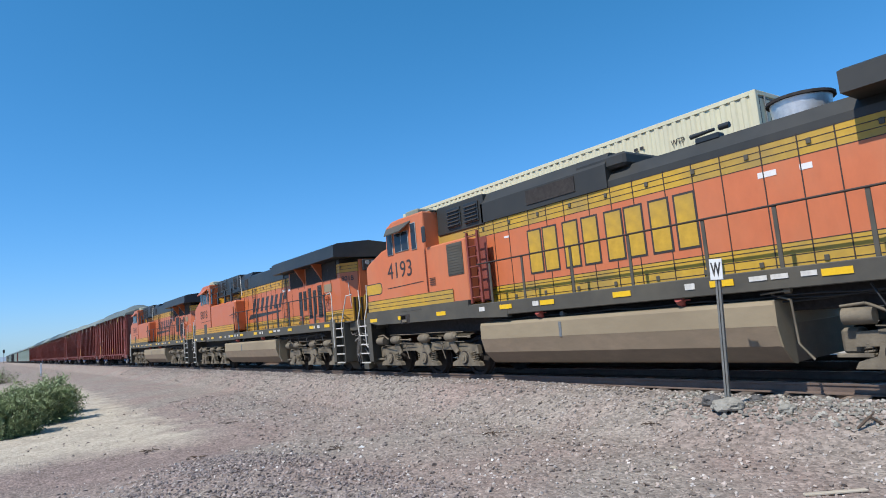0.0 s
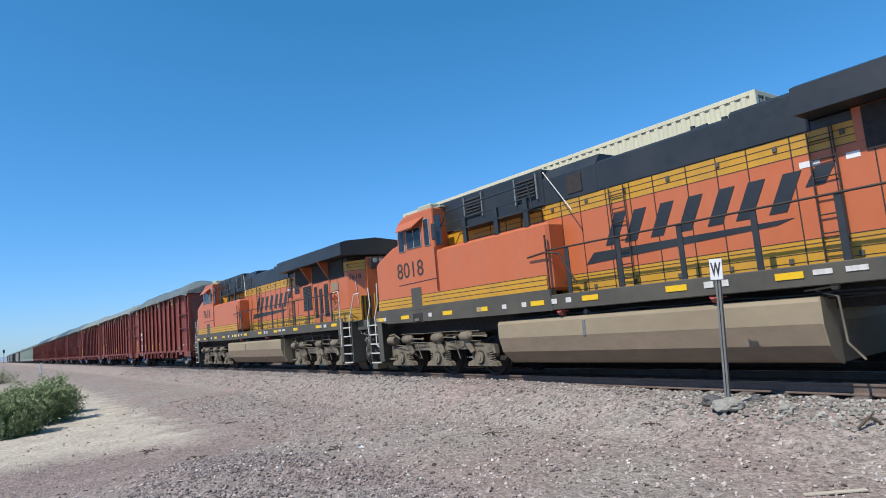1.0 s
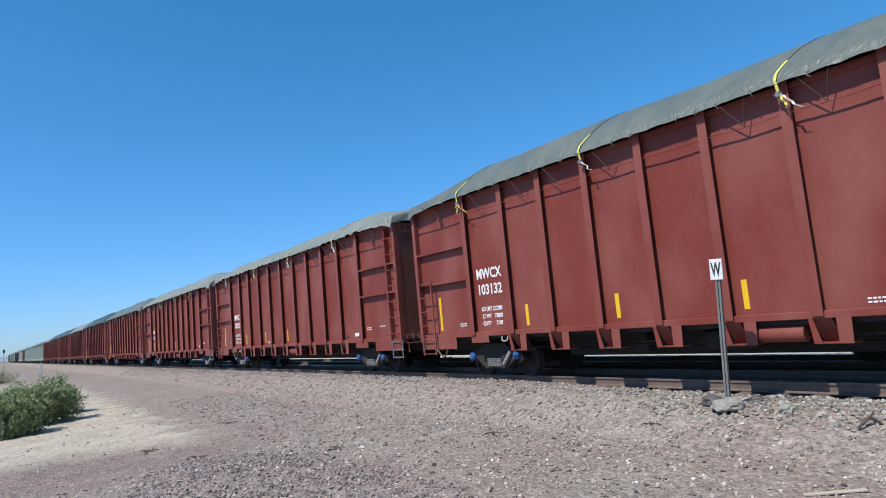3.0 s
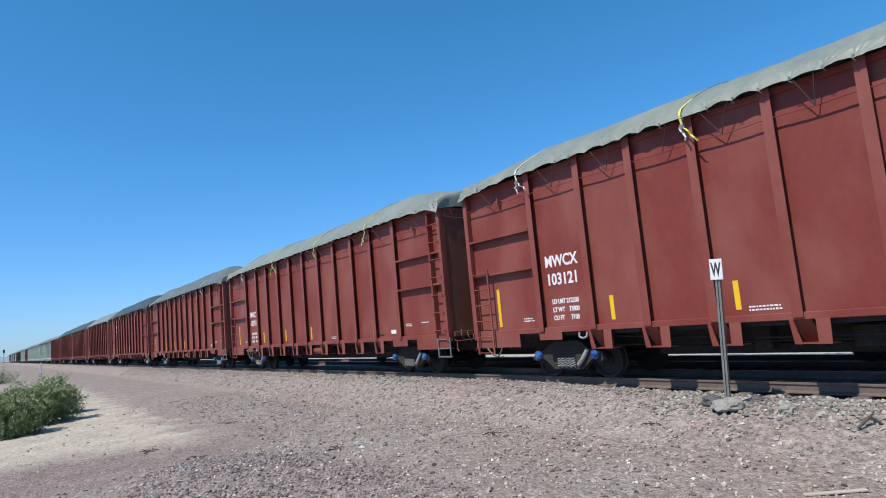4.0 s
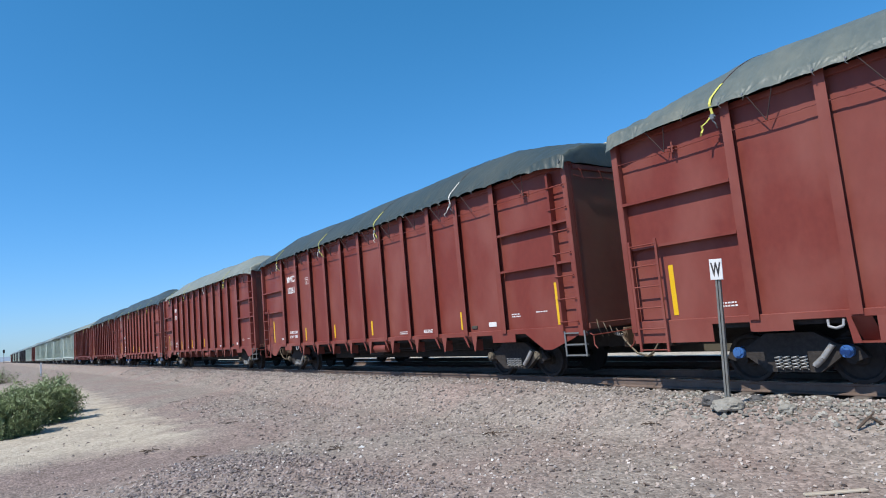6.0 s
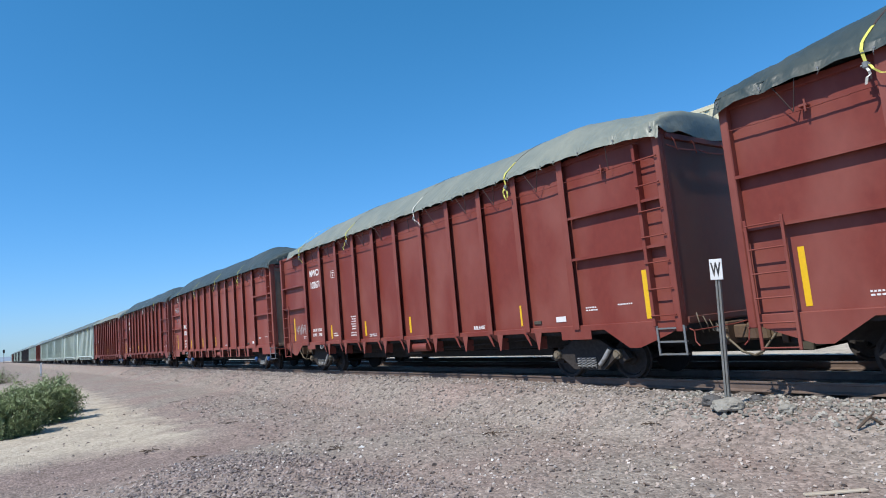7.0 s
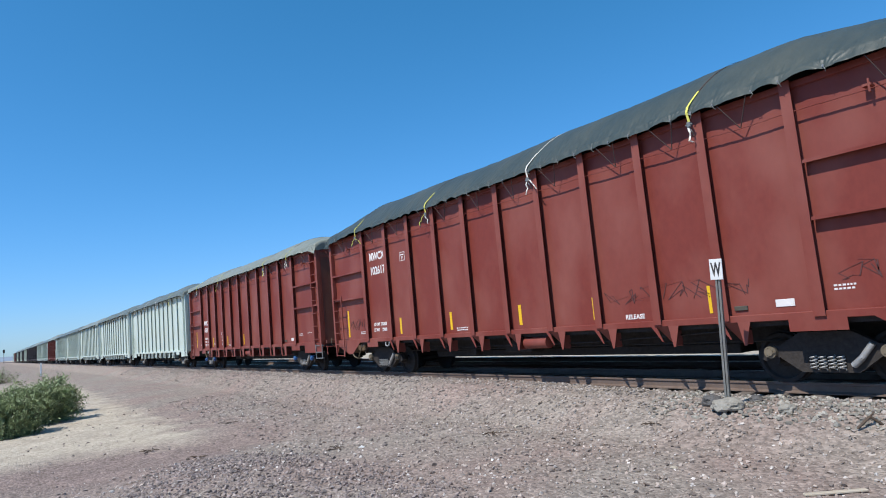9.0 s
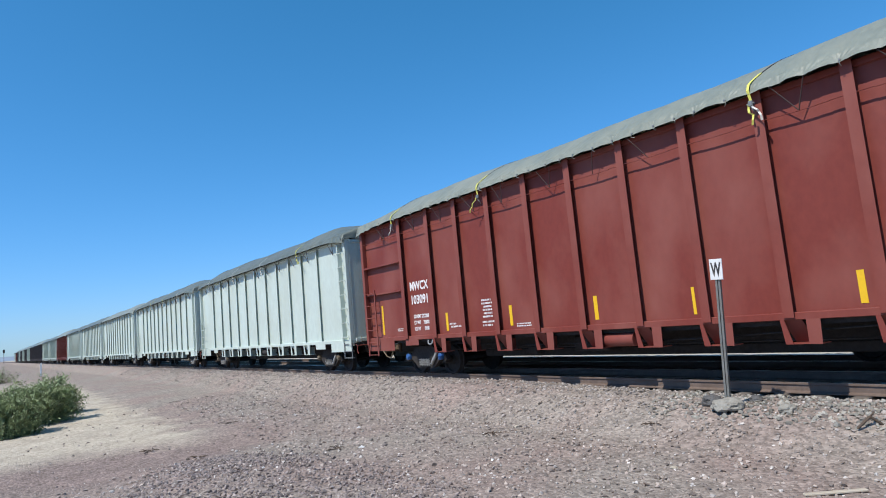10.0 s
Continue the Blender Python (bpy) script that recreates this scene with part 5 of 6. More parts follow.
        def slats(s, u0=u0, u1=u1, z0=z0, z1=z1):
            for j in range(int((z1 - z0) / .06)):
                z = z0 + .03 + j * .06
                s.prism([(-1.0, z + .03), (-1.018, z), (-1.0, z - .008)], 0, u0 + .02, u1 - .02)
        part("louvre_slats", ("lvs", u0), slats, M["old_dark"], leaf, kind="stuff")
    part("equipment_plate", ("eqpl", K), lambda s: s.box(17.55, 18.2, -.985, -.962, 3.10, 3.42, .006), M["tank"], g, "dusty pale equipment plate")
    part("stay_bar", ("stayb", K), lambda s: s.tube((19.24, -.77, 3.35), (19.30, -.72, 2.42), .012, 6), M["grab"], g, "pale inspection bar on the hood corner")

    def rear_pins(s):
        for z in (1.98, 2.12, 2.26, 2.335, 3.735, 3.86, 3.98):
            s.add([(18.95, -.963, z), (19.55, -.503, z), (19.55, -.503, z + .014), (18.95, -.963, z + .014),
                   (18.955, -.957, z), (19.555, -.497, z), (19.555, -.497, z + .014), (18.955, -.957, z + .014)],
                  [(0, 1, 2, 3), (7, 6, 5, 4), (0, 4, 5, 1), (3, 2, 6, 7)])
    part("pinstripe", ("rpins", K), rear_pins, M["black_line"], g)

    def hb(s):
        n = 20
        for i in range(n):
            p, q = 2 * math.pi * i / n, 2 * math.pi * (i + 1) / n
            s.tube((17.85 + .24 * math.cos(p), -1.12, 2.85 + .24 * math.sin(p)), (17.85 + .24 * math.cos(q), -1.12, 2.85 + .24 * math.sin(q)), .02, 6)
        for i in range(5):
            p = 2 * math.pi * i / 5
            s.tube((17.85, -1.12, 2.85), (17.85 + .24 * math.cos(p), -1.12, 2.85 + .24 * math.sin(p)), .014, 5)
        s.tube((17.85, -1.14, 2.85), (17.85, -.96, 2.85), .05, 10)
        s.box(17.6, 18.1, -.99, -.962, 2.80, 3.08, .01)
    part("handbrake_wheel", ("hbw", K), hb, M["old_orange"], g, "handbrake wheel on the hood side")
    part("hood_end", ("hend", K), lambda s: s.box(19.55, 19.59, -.46, .46, 1.9, 4.2, .01), OR, g)
    lb = part("headlight_box", ("hl", K), lambda s: s.box(19.59, 19.68, -.32, .30, 3.75, 4.17, .02), M["dark"], g)
    for y in (-.13, .13):
        part("headlight", ("hll", K), lambda s: s.tube((19.68, 0, 4.05), (19.71, 0, 4.05), .09, 14), M["light_glass"], lb, "clear headlight lens", at=(0, y, 0))

    if old:
        wordmark_old(g)
    else:
        wordmark_new(g)

    # walkway handrail
    posts = (6.35, 7.55, 9.1, 10.65, 12.28, 13.55, 14.9, 16.5, 18.1, 19.1) if old else (8.3, 9.7, 11.1, 12.5, 13.8, 15.1, 16.5, 17.7, 18.6)
    pw = .035 if old else .055
    for u in posts:
        part("rail_post", ("rp", K), lambda s: s.box(-pw, pw, -1.53, -1.50, 1.86, 2.95, .006), M["sill"] if old else M["dark"], g, at=(u, 0, 0))
    part("handrail", ("hr", K), lambda s: s.tube((posts[0] - (.5 if old else .6), -1.53, 2.94), (19.2, -1.53, 2.94), .02, 8), M["black_line"], g)
    part("end_grab_rail", ("egr", K), lambda s: s.path([(18.9, -1.55, 2.95), (19.25, -1.55, 2.98), (19.32, -1.55, 2.85), (19.32, -1.55, 1.9), (19.34, -1.56, .95)], .018, 8), M["grab"], g, "white grab rail")
    part("end_grab_rail", ("egr3", K), lambda s: s.path([(20.75, -1.46, 2.78), (20.41, -1.5, 2.76), (20.36, -1.5, 2.70), (19.96, -1.52, 1.85), (19.94, -1.52, 1.74), (19.97, -1.53, 1.3)], .02, 8), M["grab"], g, "white grab rail")
    part("end_grab_rail", ("egr2", K), lambda s: s.path([(-.16, -1.5, 3.0), (-.2, -1.5, 2.3), (-.39, -1.52, 1.9), (-.40, -1.52, 1.8), (-.36, -1.54, .98), (-.28, -1.5, .9)], .02, 8), M["grab"], g, "white grab rail")
    part("end_grab_rail", ("egr4", K), lambda s: s.path([(-.95, -1.4, 2.9), (-.85, -1.42, 2.3), (-1.03, -1.45, 1.84), (-1.04, -1.45, 1.74), (-.98, -1.45, 1.3)], .02, 8), M["grab"], g, "white grab rail")
    for u in (-.86, 19.36):
        part("step_well", ("stw", K), lambda s: s.box(0, .05, -1.5, -.75, .42, 1.86).box(.66, .71, -1.5, -.75, .42, 1.86).box(.05, .66, -.8, -.75, .42, 1.86), M["sill"], g, at=(u, 0, 0))
        for k, z in enumerate((.40, .71, 1.01, 1.32, 1.63)):
            t = part("step_tread", ("tread", K), lambda s: s.box(.05, .66, -1.50, -1.0, -.02, .015, .005).prism([(-1.02, -.02), (-1.0, -.02), (-.86, -.29), (-.88, -.29)], 0, .05, .66), M["sill"], g, at=(u, 0, z))
            part("tread_edge", ("treade", K), lambda s: s.box(.05, .66, -1.525, -1.50, -.022, .018, .004), M["tread"], t, "worn bright nosing")
        part("step_grating", "sgrat", lambda s: [s.box(.12 + .05 * j, .145 + .05 * j, -1.20, -1.19, .44 + .07 * i, .49 + .07 * i) for j in range(10) for i in range(2)] and None, M["spring"], g, kind="stuff", at=(u, 0, 0))
    part("step_side_plate", "sspr", lambda s: s.prism([(19.03, 1.98), (19.48, 1.98), (19.40, .42), (19.22, .42)], 1, -1.545, -1.525), M["sill"], g, "dusty dark plate beside the steps")
    part("step_side_plate", "sspf", lambda s: s.prism([(-.27, 1.90), (.04, 1.90), (.06, .44), (-.20, .44)], 1, -1.545, -1.525), M["sill"], g, "dusty dark plate beside the steps")
    for u in (-.9, 20.15):
        part("end_platform", ("plat", K), lambda s: s.box(0, .95, -1.3, 1.3, 1.5, 1.84, .02), M["sill"], g, at=(u, 0, 0))
    part("pilot_plow", ("plow", 0), lambda s: s.prism([(-1.0, .15), (-.95, .5), (-.78, 1.5), (-.7, 1.5), (-.7, .15)], 1, -.8, .8), M["sill"], g)
    part("pilot_plow", ("plow", 1), lambda s: s.prism([(21.2, .15), (21.15, .5), (20.95, 1.5), (20.85, 1.5), (20.85, .15)], 1, -1.2, 1.2), M["sill"], g)
    for k in range(7):
        part("air_hose", ("hosr", k), lambda s, k=k: s.path([(21.05, -1.1 + k * .13, 1.35), (21.3, -1.15 + k * .14, .85), (21.55, -1.0 + k * .1, .55), (21.7, -.95 + k * .1, .45)], .025, 6), M["rubber"], g, "hanging black air hose")
    for k in range(5):
        part("air_hose", ("hosl", k), lambda s, k=k: s.path([(-.9, -1.0 + k * .13, 1.3), (-1.1, -1.05 + k * .14, .75), (-1.3, -.95 + k * .1, .5)], .025, 6), M["rubber"], g)
    for u in (-.78, 20.42):
        gt = part("end_gate", ("gate", K), lambda s: s.box(0, .04, -1.28, -.82, 1.86, 2.72, .01), YE, g, "yellow striped end gate", at=(u, 0, 0))
        for k in range(3):
            part("gate_stripe", "gstripe", lambda s: s.box(-.004, .044, -.035, .035, 1.88, 2.70), M["ink"], gt, at=(0, -1.18 + k * .14, 0))
    def clutter(s, out):
        rng = random.Random(11)
        for k in range(22):
            y = -1.45 + k * .06
            z = rng.uniform(1.0, 1.55)
            reach = rng.uniform(.35, .75)
            s.path([(0, y, z), (out * .3 * reach, y - .04, z - .05), (out * .55 * reach, y + rng.uniform(-.06, .06), z - .25), (out * .85 * reach, y + .1, rng.uniform(.55, .8)), (out * reach, y + .2, rng.uniform(.3, .5))], rng.uniform(.012, .024), 6)
        for k in range(5):
            y = -1.4 + k * .12
            s.path([(out * .1, y, 1.5), (out * .35, y - .05, 1.38 - .04 * k), (out * .65, y, 1.36 - .04 * k), (out * .9, y + .1, 1.46)], .011, 5)
            s.tube((out * .3, y, 1.2 - .05 * k), (out * .42, y, 1.14 - .05 * k), .04, 8)
        s.prism([(out * .28, 1.30), (out * .42, 1.22), (out * .5, .80), (out * .36, .62), (out * .25, .85)], 1, -1.30, -1.27)
        s.path([(out * .3, -1.2, .75), (out * .5, -1.25, .62), (out * .72, -1.2, .66), (out * .8, -1.15, .9)], .032, 7)
    part("jumper_plug", "jplug", lambda s: s.tube((21.02, -1.32, 1.62), (21.16, -1.36, 1.56), .075, 10).tube((21.16, -1.36, 1.56), (21.2, -1.37, 1.54), .05, 8), M["grab"], g, "pale jumper cable plug")
    part("jumper_cable", "jc_r", lambda s: s.path([(20.9, -1.28, 1.86), (21.05, -1.36, 1.60), (21.3, -1.3, 1.52), (21.5, -1.2, 1.66), (21.62, -1.1, 1.9)], .014, 7), M["grab"], g, "pale looped jumper cable")
    part("hose_bundle", "hb_r", lambda s: clutter(s, 1), M["hose_grey"], g, "tangle of dusty air hoses", at=(21.0, 0, 0), kind="stuff")
    part("hose_bundle", "hb_l", lambda s: clutter(s, -1), M["hose_grey"], g, "tangle of dusty air hoses", at=(-.95, 0, 0), kind="stuff")
    part("pilot_plate", "pp_r", lambda s: s.prism([(20.95, 1.5), (21.15, 1.5), (21.75, .22), (21.35, .22)], 1, -.98, -.94), M["sill"], g, "slanted black plough plate")
    for u in (19.94,):
        part("step_plate", "splate", lambda s: s.box(0, .015, -1.52, -1.3, .42, 1.84), M["sill"], g, at=(u, 0, 0))
    coupler(g, -.75, -1, "l")
    coupler(g, 21.05, 1, "l")

    # reflectors along the deck edge
    strips = (.3, 2.05, 4.13, 6.87, 8.29, 10.38, 12.51, 14.35, 16.3, 18.2) if old else (0.01, 1.54, 3.74, 5.26, 7.28, 8.86, 10.92, 12.95, 15.2, 17.44, 18.82)
    for u in strips:
        part("reflector_strip", "lrefl", lambda s: s.box(-.22, .22, -1.575, -1.569, 1.72, 1.83), M["reflector"], g, "yellow reflective strip", at=(u, 0, 0))
    tags = ((7.92, .2), (11.9, .2), (13.15, .3), (13.5, .28), (13.95, .24), (5.95, .22)) if old else ((-.12, .16), (.32, .16), (2.89, .16), (5.15, .16), (6.12, .16), (6.83, .16), (7.82, .16), (8.25, .16), (11.57, .18), (11.87, .14), (13.45, .28), (13.92, .3), (17.66, .16), (18.06, .22))
    for u, w in tags:
        part("deck_tag", ("dtag", w), lambda s, w=w: s.box(-w / 2, w / 2, -1.575, -1.569, 1.72 if w < .24 else 1.75, 1.83), M["grab"], g, "white painted patch", at=(u, 0, 0))

    # fuel tank
    def tank(s):
        half = [(-1.12, 1.43), (-1.40, 1.425), (-1.46, 1.40), (-1.49, 1.34), (-1.50, 1.0)]
        s.prism(half + [(-y, z) for y, z in half[::-1]], 0, 5.72, 13.3)

    def belly(s):
        half = [(-1.498, .998), (-1.40, .66), (-1.12, .39), (-1.05, .36)]
        s.prism(half + [(-y, z) for y, z in half[::-1]], 0, 5.72, 13.3)
    tk = part("fuel_tank", ("ftank", K), tank, M["tank"], g, "dusty tan fuel tank under the deck")
    part("tank_belly", ("ftbel", K), belly, M["tank_low"], tk, "mud-stained sloping underside")
    part("tank_end_plate", ("ftend", K), lambda s: s.prism([(-1.51, 1.40), (-1.515, .99), (-1.41, .65), (-1.14, .37), (-1.0, .34), (-1.0, 1.40)], 0, 13.3, 13.33), M["tank"], tk)
    for u in (7.9, 11.6):
        part("filler_cap", "filler", lambda s: s.tube((0, -1.36, 1.44), (0, -1.44, 1.52), .05, 12).tube((0, -1.43, 1.51), (0, -1.50, 1.58), .088, 14).box(.04, .2, -1.45, -1.43, 1.53, 1.555, .005), M["red_cap"], tk, "faded red filler cap", at=(u, 0, 0))
        part("tank_tag", "ttag", lambda s: s.prism([(-1.478, 1.14), (-1.486, 1.14), (-1.484, 1.24), (-1.476, 1.24)], 0, -.08, .08), M["letter"], tk, at=(u, 0, 0))
    part("sight_glass", "sight", lambda s: s.box(8.5, 8.58, -1.515, -1.49, .98, 1.32, .008).tube((8.54, -1.3, 1.45), (8.54, -1.4, 1.5), .06), M["rod"], tk)
    part("tank_bracket", "tbrk", lambda s: s.path([(13.2, -1.3, 1.5), (13.55, -1.42, 1.4), (13.6, -1.46, .7), (13.8, -1.46, .45)], .02, 8).tube((13.1, -1.46, 1.52), (13.5, -1.46, 1.55), .018, 6).tube((13.5, -1.46, 1.55), (13.6, -1.46, 1.55), .05, 8), M["truck"], g)

    def cables(s):
        for k in range(3):
            pts = []
            for i in range(25):
                u = 6 + i * .5
                pts.append((u, -1.35 + k * .06, 1.50 - .04 * k - .05 * abs(math.sin(u * 1.6 + k))))
            s.path(pts, .018, 5)
        for u in (15.2, 16.9, 18.4):
            s.path([(u - .5, -1.4, 1.55), (u - .3, -1.42, 1.12), (u, -1.42, 1.02), (u + .4, -1.42, 1.15), (u + .6, -1.4, 1.5)], .016, 5)
    part("cable_run", ("cab", "run"), cables, M["rubber"], g, kind="stuff")
    for uc in (2.72, 16.85):
        loco_truck(g, uc)
    return g


# ---- stationary container train on the far track ----
def corrugated(s, x0, x1, y, z0, z1, depth, pitch=.28):
    """A trapezoid-corrugated sheet facing -y."""
    pts, x = [], x0
    while x < x1:
        for dx, dy in ((0, 0), (.35, 0), (.5, 1), (.85, 1)):
            pts.append((min(x + dx * pitch, x1), y + dy * depth))
        x += pitch
    pts.append((x1, y))
    v = [(a, b, z) for z in (z0, z1) for a, b in pts]
    n = len(pts)
    s.add(v, [(i, i + 1, n + i + 1, n + i) for i in range(n - 1)])


def container(x0, x1, z0, z1, mat, label, doors=True):
    c = thing("shipping_container", label, "container", "", pose(0, FAR_AXIS, 0))
    y = -1.3

    def shell(s):
        corrugated(s, x0 + .1, x1 - .1, y + .01, z0 + .15, z1 - .12, .035)
        corrugated(s, x0 + .1, x1 - .1, -y - .04, z0 + .15, z1 - .12, .035)
        s.box(x0 + .02, x1 - .02, y + .06, -y - .06, z1 - .05, z1 - .02)
        s.box(x0 + .02, x0 + .05, y + .05, -y - .05, z0 + .1, z1 - .05)
        s.box(x0 + .02, x1 - .02, y + .05, -y - .05, z0 + .04, z0 + .1)
    part("wall", None, shell, mat, c, "corrugated steel wall")

    def frame_rails(s):
        for sg in (-1, 1):
            s.box(x0 + .16, x1 - .16, *sorted((sg * 1.298, sg * 1.22)), z0, z0 + .16, .01)
            s.box(x0 + .16, x1 - .16, *sorted((sg * 1.298, sg * 1.22)), z1 - .12, z1, .01)
            for u in (x0, x1 - .16):
                s.box(u, u + .16, *sorted((sg * 1.3, sg * 1.16)), z0, z1, .01)
        for u in (x0, x1 - .1):
            s.box(u, u + .1, -1.16, 1.16, z1 - .12, z1, .01)
            s.box(u, u + .1, -1.16, 1.16, z0, z0 + .16, .01)
    part("corner_frame", None, frame_rails, mat, c)
    if doors:
        for k, (a, b) in enumerate(((-1.14, -.01), (.01, 1.14))):
            d = part("door", None, lambda s, a=a, b=b: s.box(x1 - .07, x1 - .02, a, b, z0 + .17, z1 - .13, .008), mat, c)
            for y2 in (a + .25, b - .25):
                part("lock_rod", None, lambda s, y2=y2: s.tube((x1 + .01, y2, z0 + .12), (x1 + .01, y2, z1 - .1), .022, 8).box(x1 - .02, x1 + .04, y2 - .05, y2 + .05, z0 + .9, z0 + 1.05), M["rod"], d, "galvanised lock rod")
            part("door_gasket", None, lambda s, a=a, b=b: s.box(x1 - .02, x1 - .014, a, a + .04, z0 + .2, z1 - .15).box(x1 - .02, x1 - .014, b - .04, b, z0 + .2, z1 - .15).box(x1 - .02, x1 - .014, a + .04, b - .04, z1 - .19, z1 - .15), M["ink"], d)
            part("door_stencil", None, lambda s, a=a, k=k: [s.box(x1 - .02, x1 - .016, a + .4 + .1 * (j % 2), a + .75, z1 - .5 - .22 * j, z1 - .42 - .22 * j) for j in range(7 if k else 5)] and None, M["ink"], d)
    return c


def build_far_train():
    up = container(-23.28, -7.13, 3.45, 6.48, M["container"], "cream corrugated shipping container stacked on another")
    part("side_stencil", None, lambda s: lettering("WTP", .24, M["ink"], .001, .8), M["ink"], up, at=(-9.55, -1.312, 5.72), kind="stuff")
    for u in (-10.75, -10.55):
        part("side_mark", "smark", lambda s: s.box(0, .13, -1.312, -1.308, 5.9, 5.98), M["ink"], up, at=(u, 0, 0))
    container(-23.28, -7.13, .50, 3.42, M["container_orange"], "orange corrugated shipping container in a well car")
    w = thing("well_car", "dark steel well car standing under two containers", "freight car", "", pose(0, FAR_AXIS, -0.15))

    def well(s):
        for sg in (-1, 1):
            s.box(-24.6, -6.6, *sorted((sg * 1.40, sg * 1.52)), .33, 1.30, .02)
            s.box(-24.6, -6.6, *sorted((sg * 1.38, sg * 1.56)), 1.20, 1.32, .02)
        s.box(-24.6, -6.6, -1.4, 1.4, .33, .40)
        for u in (-24.6, -6.75):
            s.box(u, u + .15, -1.4, 1.4, .33, 1.3)
    part("well", None, well, M["sill"], w)
    for u in (-6.6, -27.8):
        part("end_deck", "edeck", lambda s: s.box(0, 3.2, -1.3, 1.3, .9, 1.2, .03), M["sill"], w, at=(u, 0, 0))
    for u in (-6.35, -5.2):
        part("end_post", "epost", lambda s: s.box(0, .14, -1.35, -1.2, 1.2, 3.0, .02), M["old_yellow"], w, at=(u, 0, 0))
    for uc in (-4.9, -26.3):
        freight_truck(w, uc, "f", "truck")


build_far_train()


# ---- whistle post and small things on the ground ----
def build_post():
    g = thing("whistle_post", "thin leaning steel post with a small white sign", "sign")
    bx, by, bz = -5.55, 9.35, float(ground_z(-5.55, 9.35))
    tx, tz = -5.41, 2.14

    def post(s):
        d = (tx - bx) / (tz - bz)
        for off in (-.024, .024):
            v = []
            for z in (bz - .1, tz - .04):
                x = bx + d * (z - bz) + off
                v += [(x - .017, by - .022, z), (x + .017, by - .022, z), (x + .017, by + .022, z), (x - .017, by + .022, z)]
            s.add(v, [(0, 1, 2, 3), (7, 6, 5, 4), (0, 4, 5, 1), (1, 5, 6, 2), (2, 6, 7, 3), (3, 7, 4, 0)])
        x0, x1 = bx - d * .1, bx + d * (tz - .04 - bz)
        s.add([(x0 - .012, by + .01, bz - .1), (x0 + .012, by + .01, bz - .1), (x1 + .012, by + .01, tz - .04), (x1 - .012, by + .01, tz - .04),
               (x0 - .012, by + .02, bz - .1), (x0 + .012, by + .02, bz - .1), (x1 + .012, by + .02, tz - .04), (x1 - .012, by + .02, tz - .04)],
              [(0, 1, 2, 3), (7, 6, 5, 4), (0, 4, 5, 1), (2, 6, 7, 3)])
    part("post", None, post, M["post"], g, "grey channel-section post")
    sg = part("sign_plate", None, lambda s: s.box(-.125, .125, -.008, .008, -.165, .165, .003), M["white"], g, "white sign plate", at=(tx - .01, by - .035, 1.985))
    sg.rotation_euler = (0, radians(3.5), radians(-14))
    part("sign_letter", None, lambda s: lettering("W", .30, M["ink"], .006, .62), M["ink"], sg, "black letter", at=(-.092, -.011, -.10))

    def lump(seed, r, squash):
        def make(s):
            rng = random.Random(seed)
            bm = bmesh.new()
            bmesh.ops.create_icosphere(bm, subdivisions=3, radius=1.0)
            for v in bm.verts:
                n = noise.noise(v.co * 1.7 + Vector((seed, 0, 0))) * .3 + noise.noise(v.co * 5 + Vector((seed, 3, 0))) * .1
                v.co *= 1 + n
                v.co = Vector((v.co.x * r, v.co.y * r, max(v.co.z, -.6) * r * squash))
            s.add([v.co[:] for v in bm.verts], [[w.index for w in f.verts] for f in bm.faces], False)
            bm.free()
        return make
    f = Shape()
    lump(3, .26, .42)(f)
    ob = new("concrete_footing", f.mesh("concrete_footing", M["concrete"]))
    ob.location = (bx + .05, by - .12, bz + .04)
    tagged(ob, "broken lump of concrete at the foot of the post", "concrete")
    for k, (dx, dy, r, mt) in enumerate(((-.30, .06, .16, "rock"), (.16, .55, .10, "rock"), (.95, -.1, .12, "concrete"))):
        f = Shape()
        lump(7 + k, r, .7)(f)
        ob = new("rock", f.mesh("rock", M[mt]))
        ob.location = (bx + dx, by + dy, float(ground_z(bx + dx, by + dy)) + r * .3)
        tagged(ob, "dark rounded rock beside the post" if mt == "rock" else "grey stone on the ballast", "rock")


build_post()


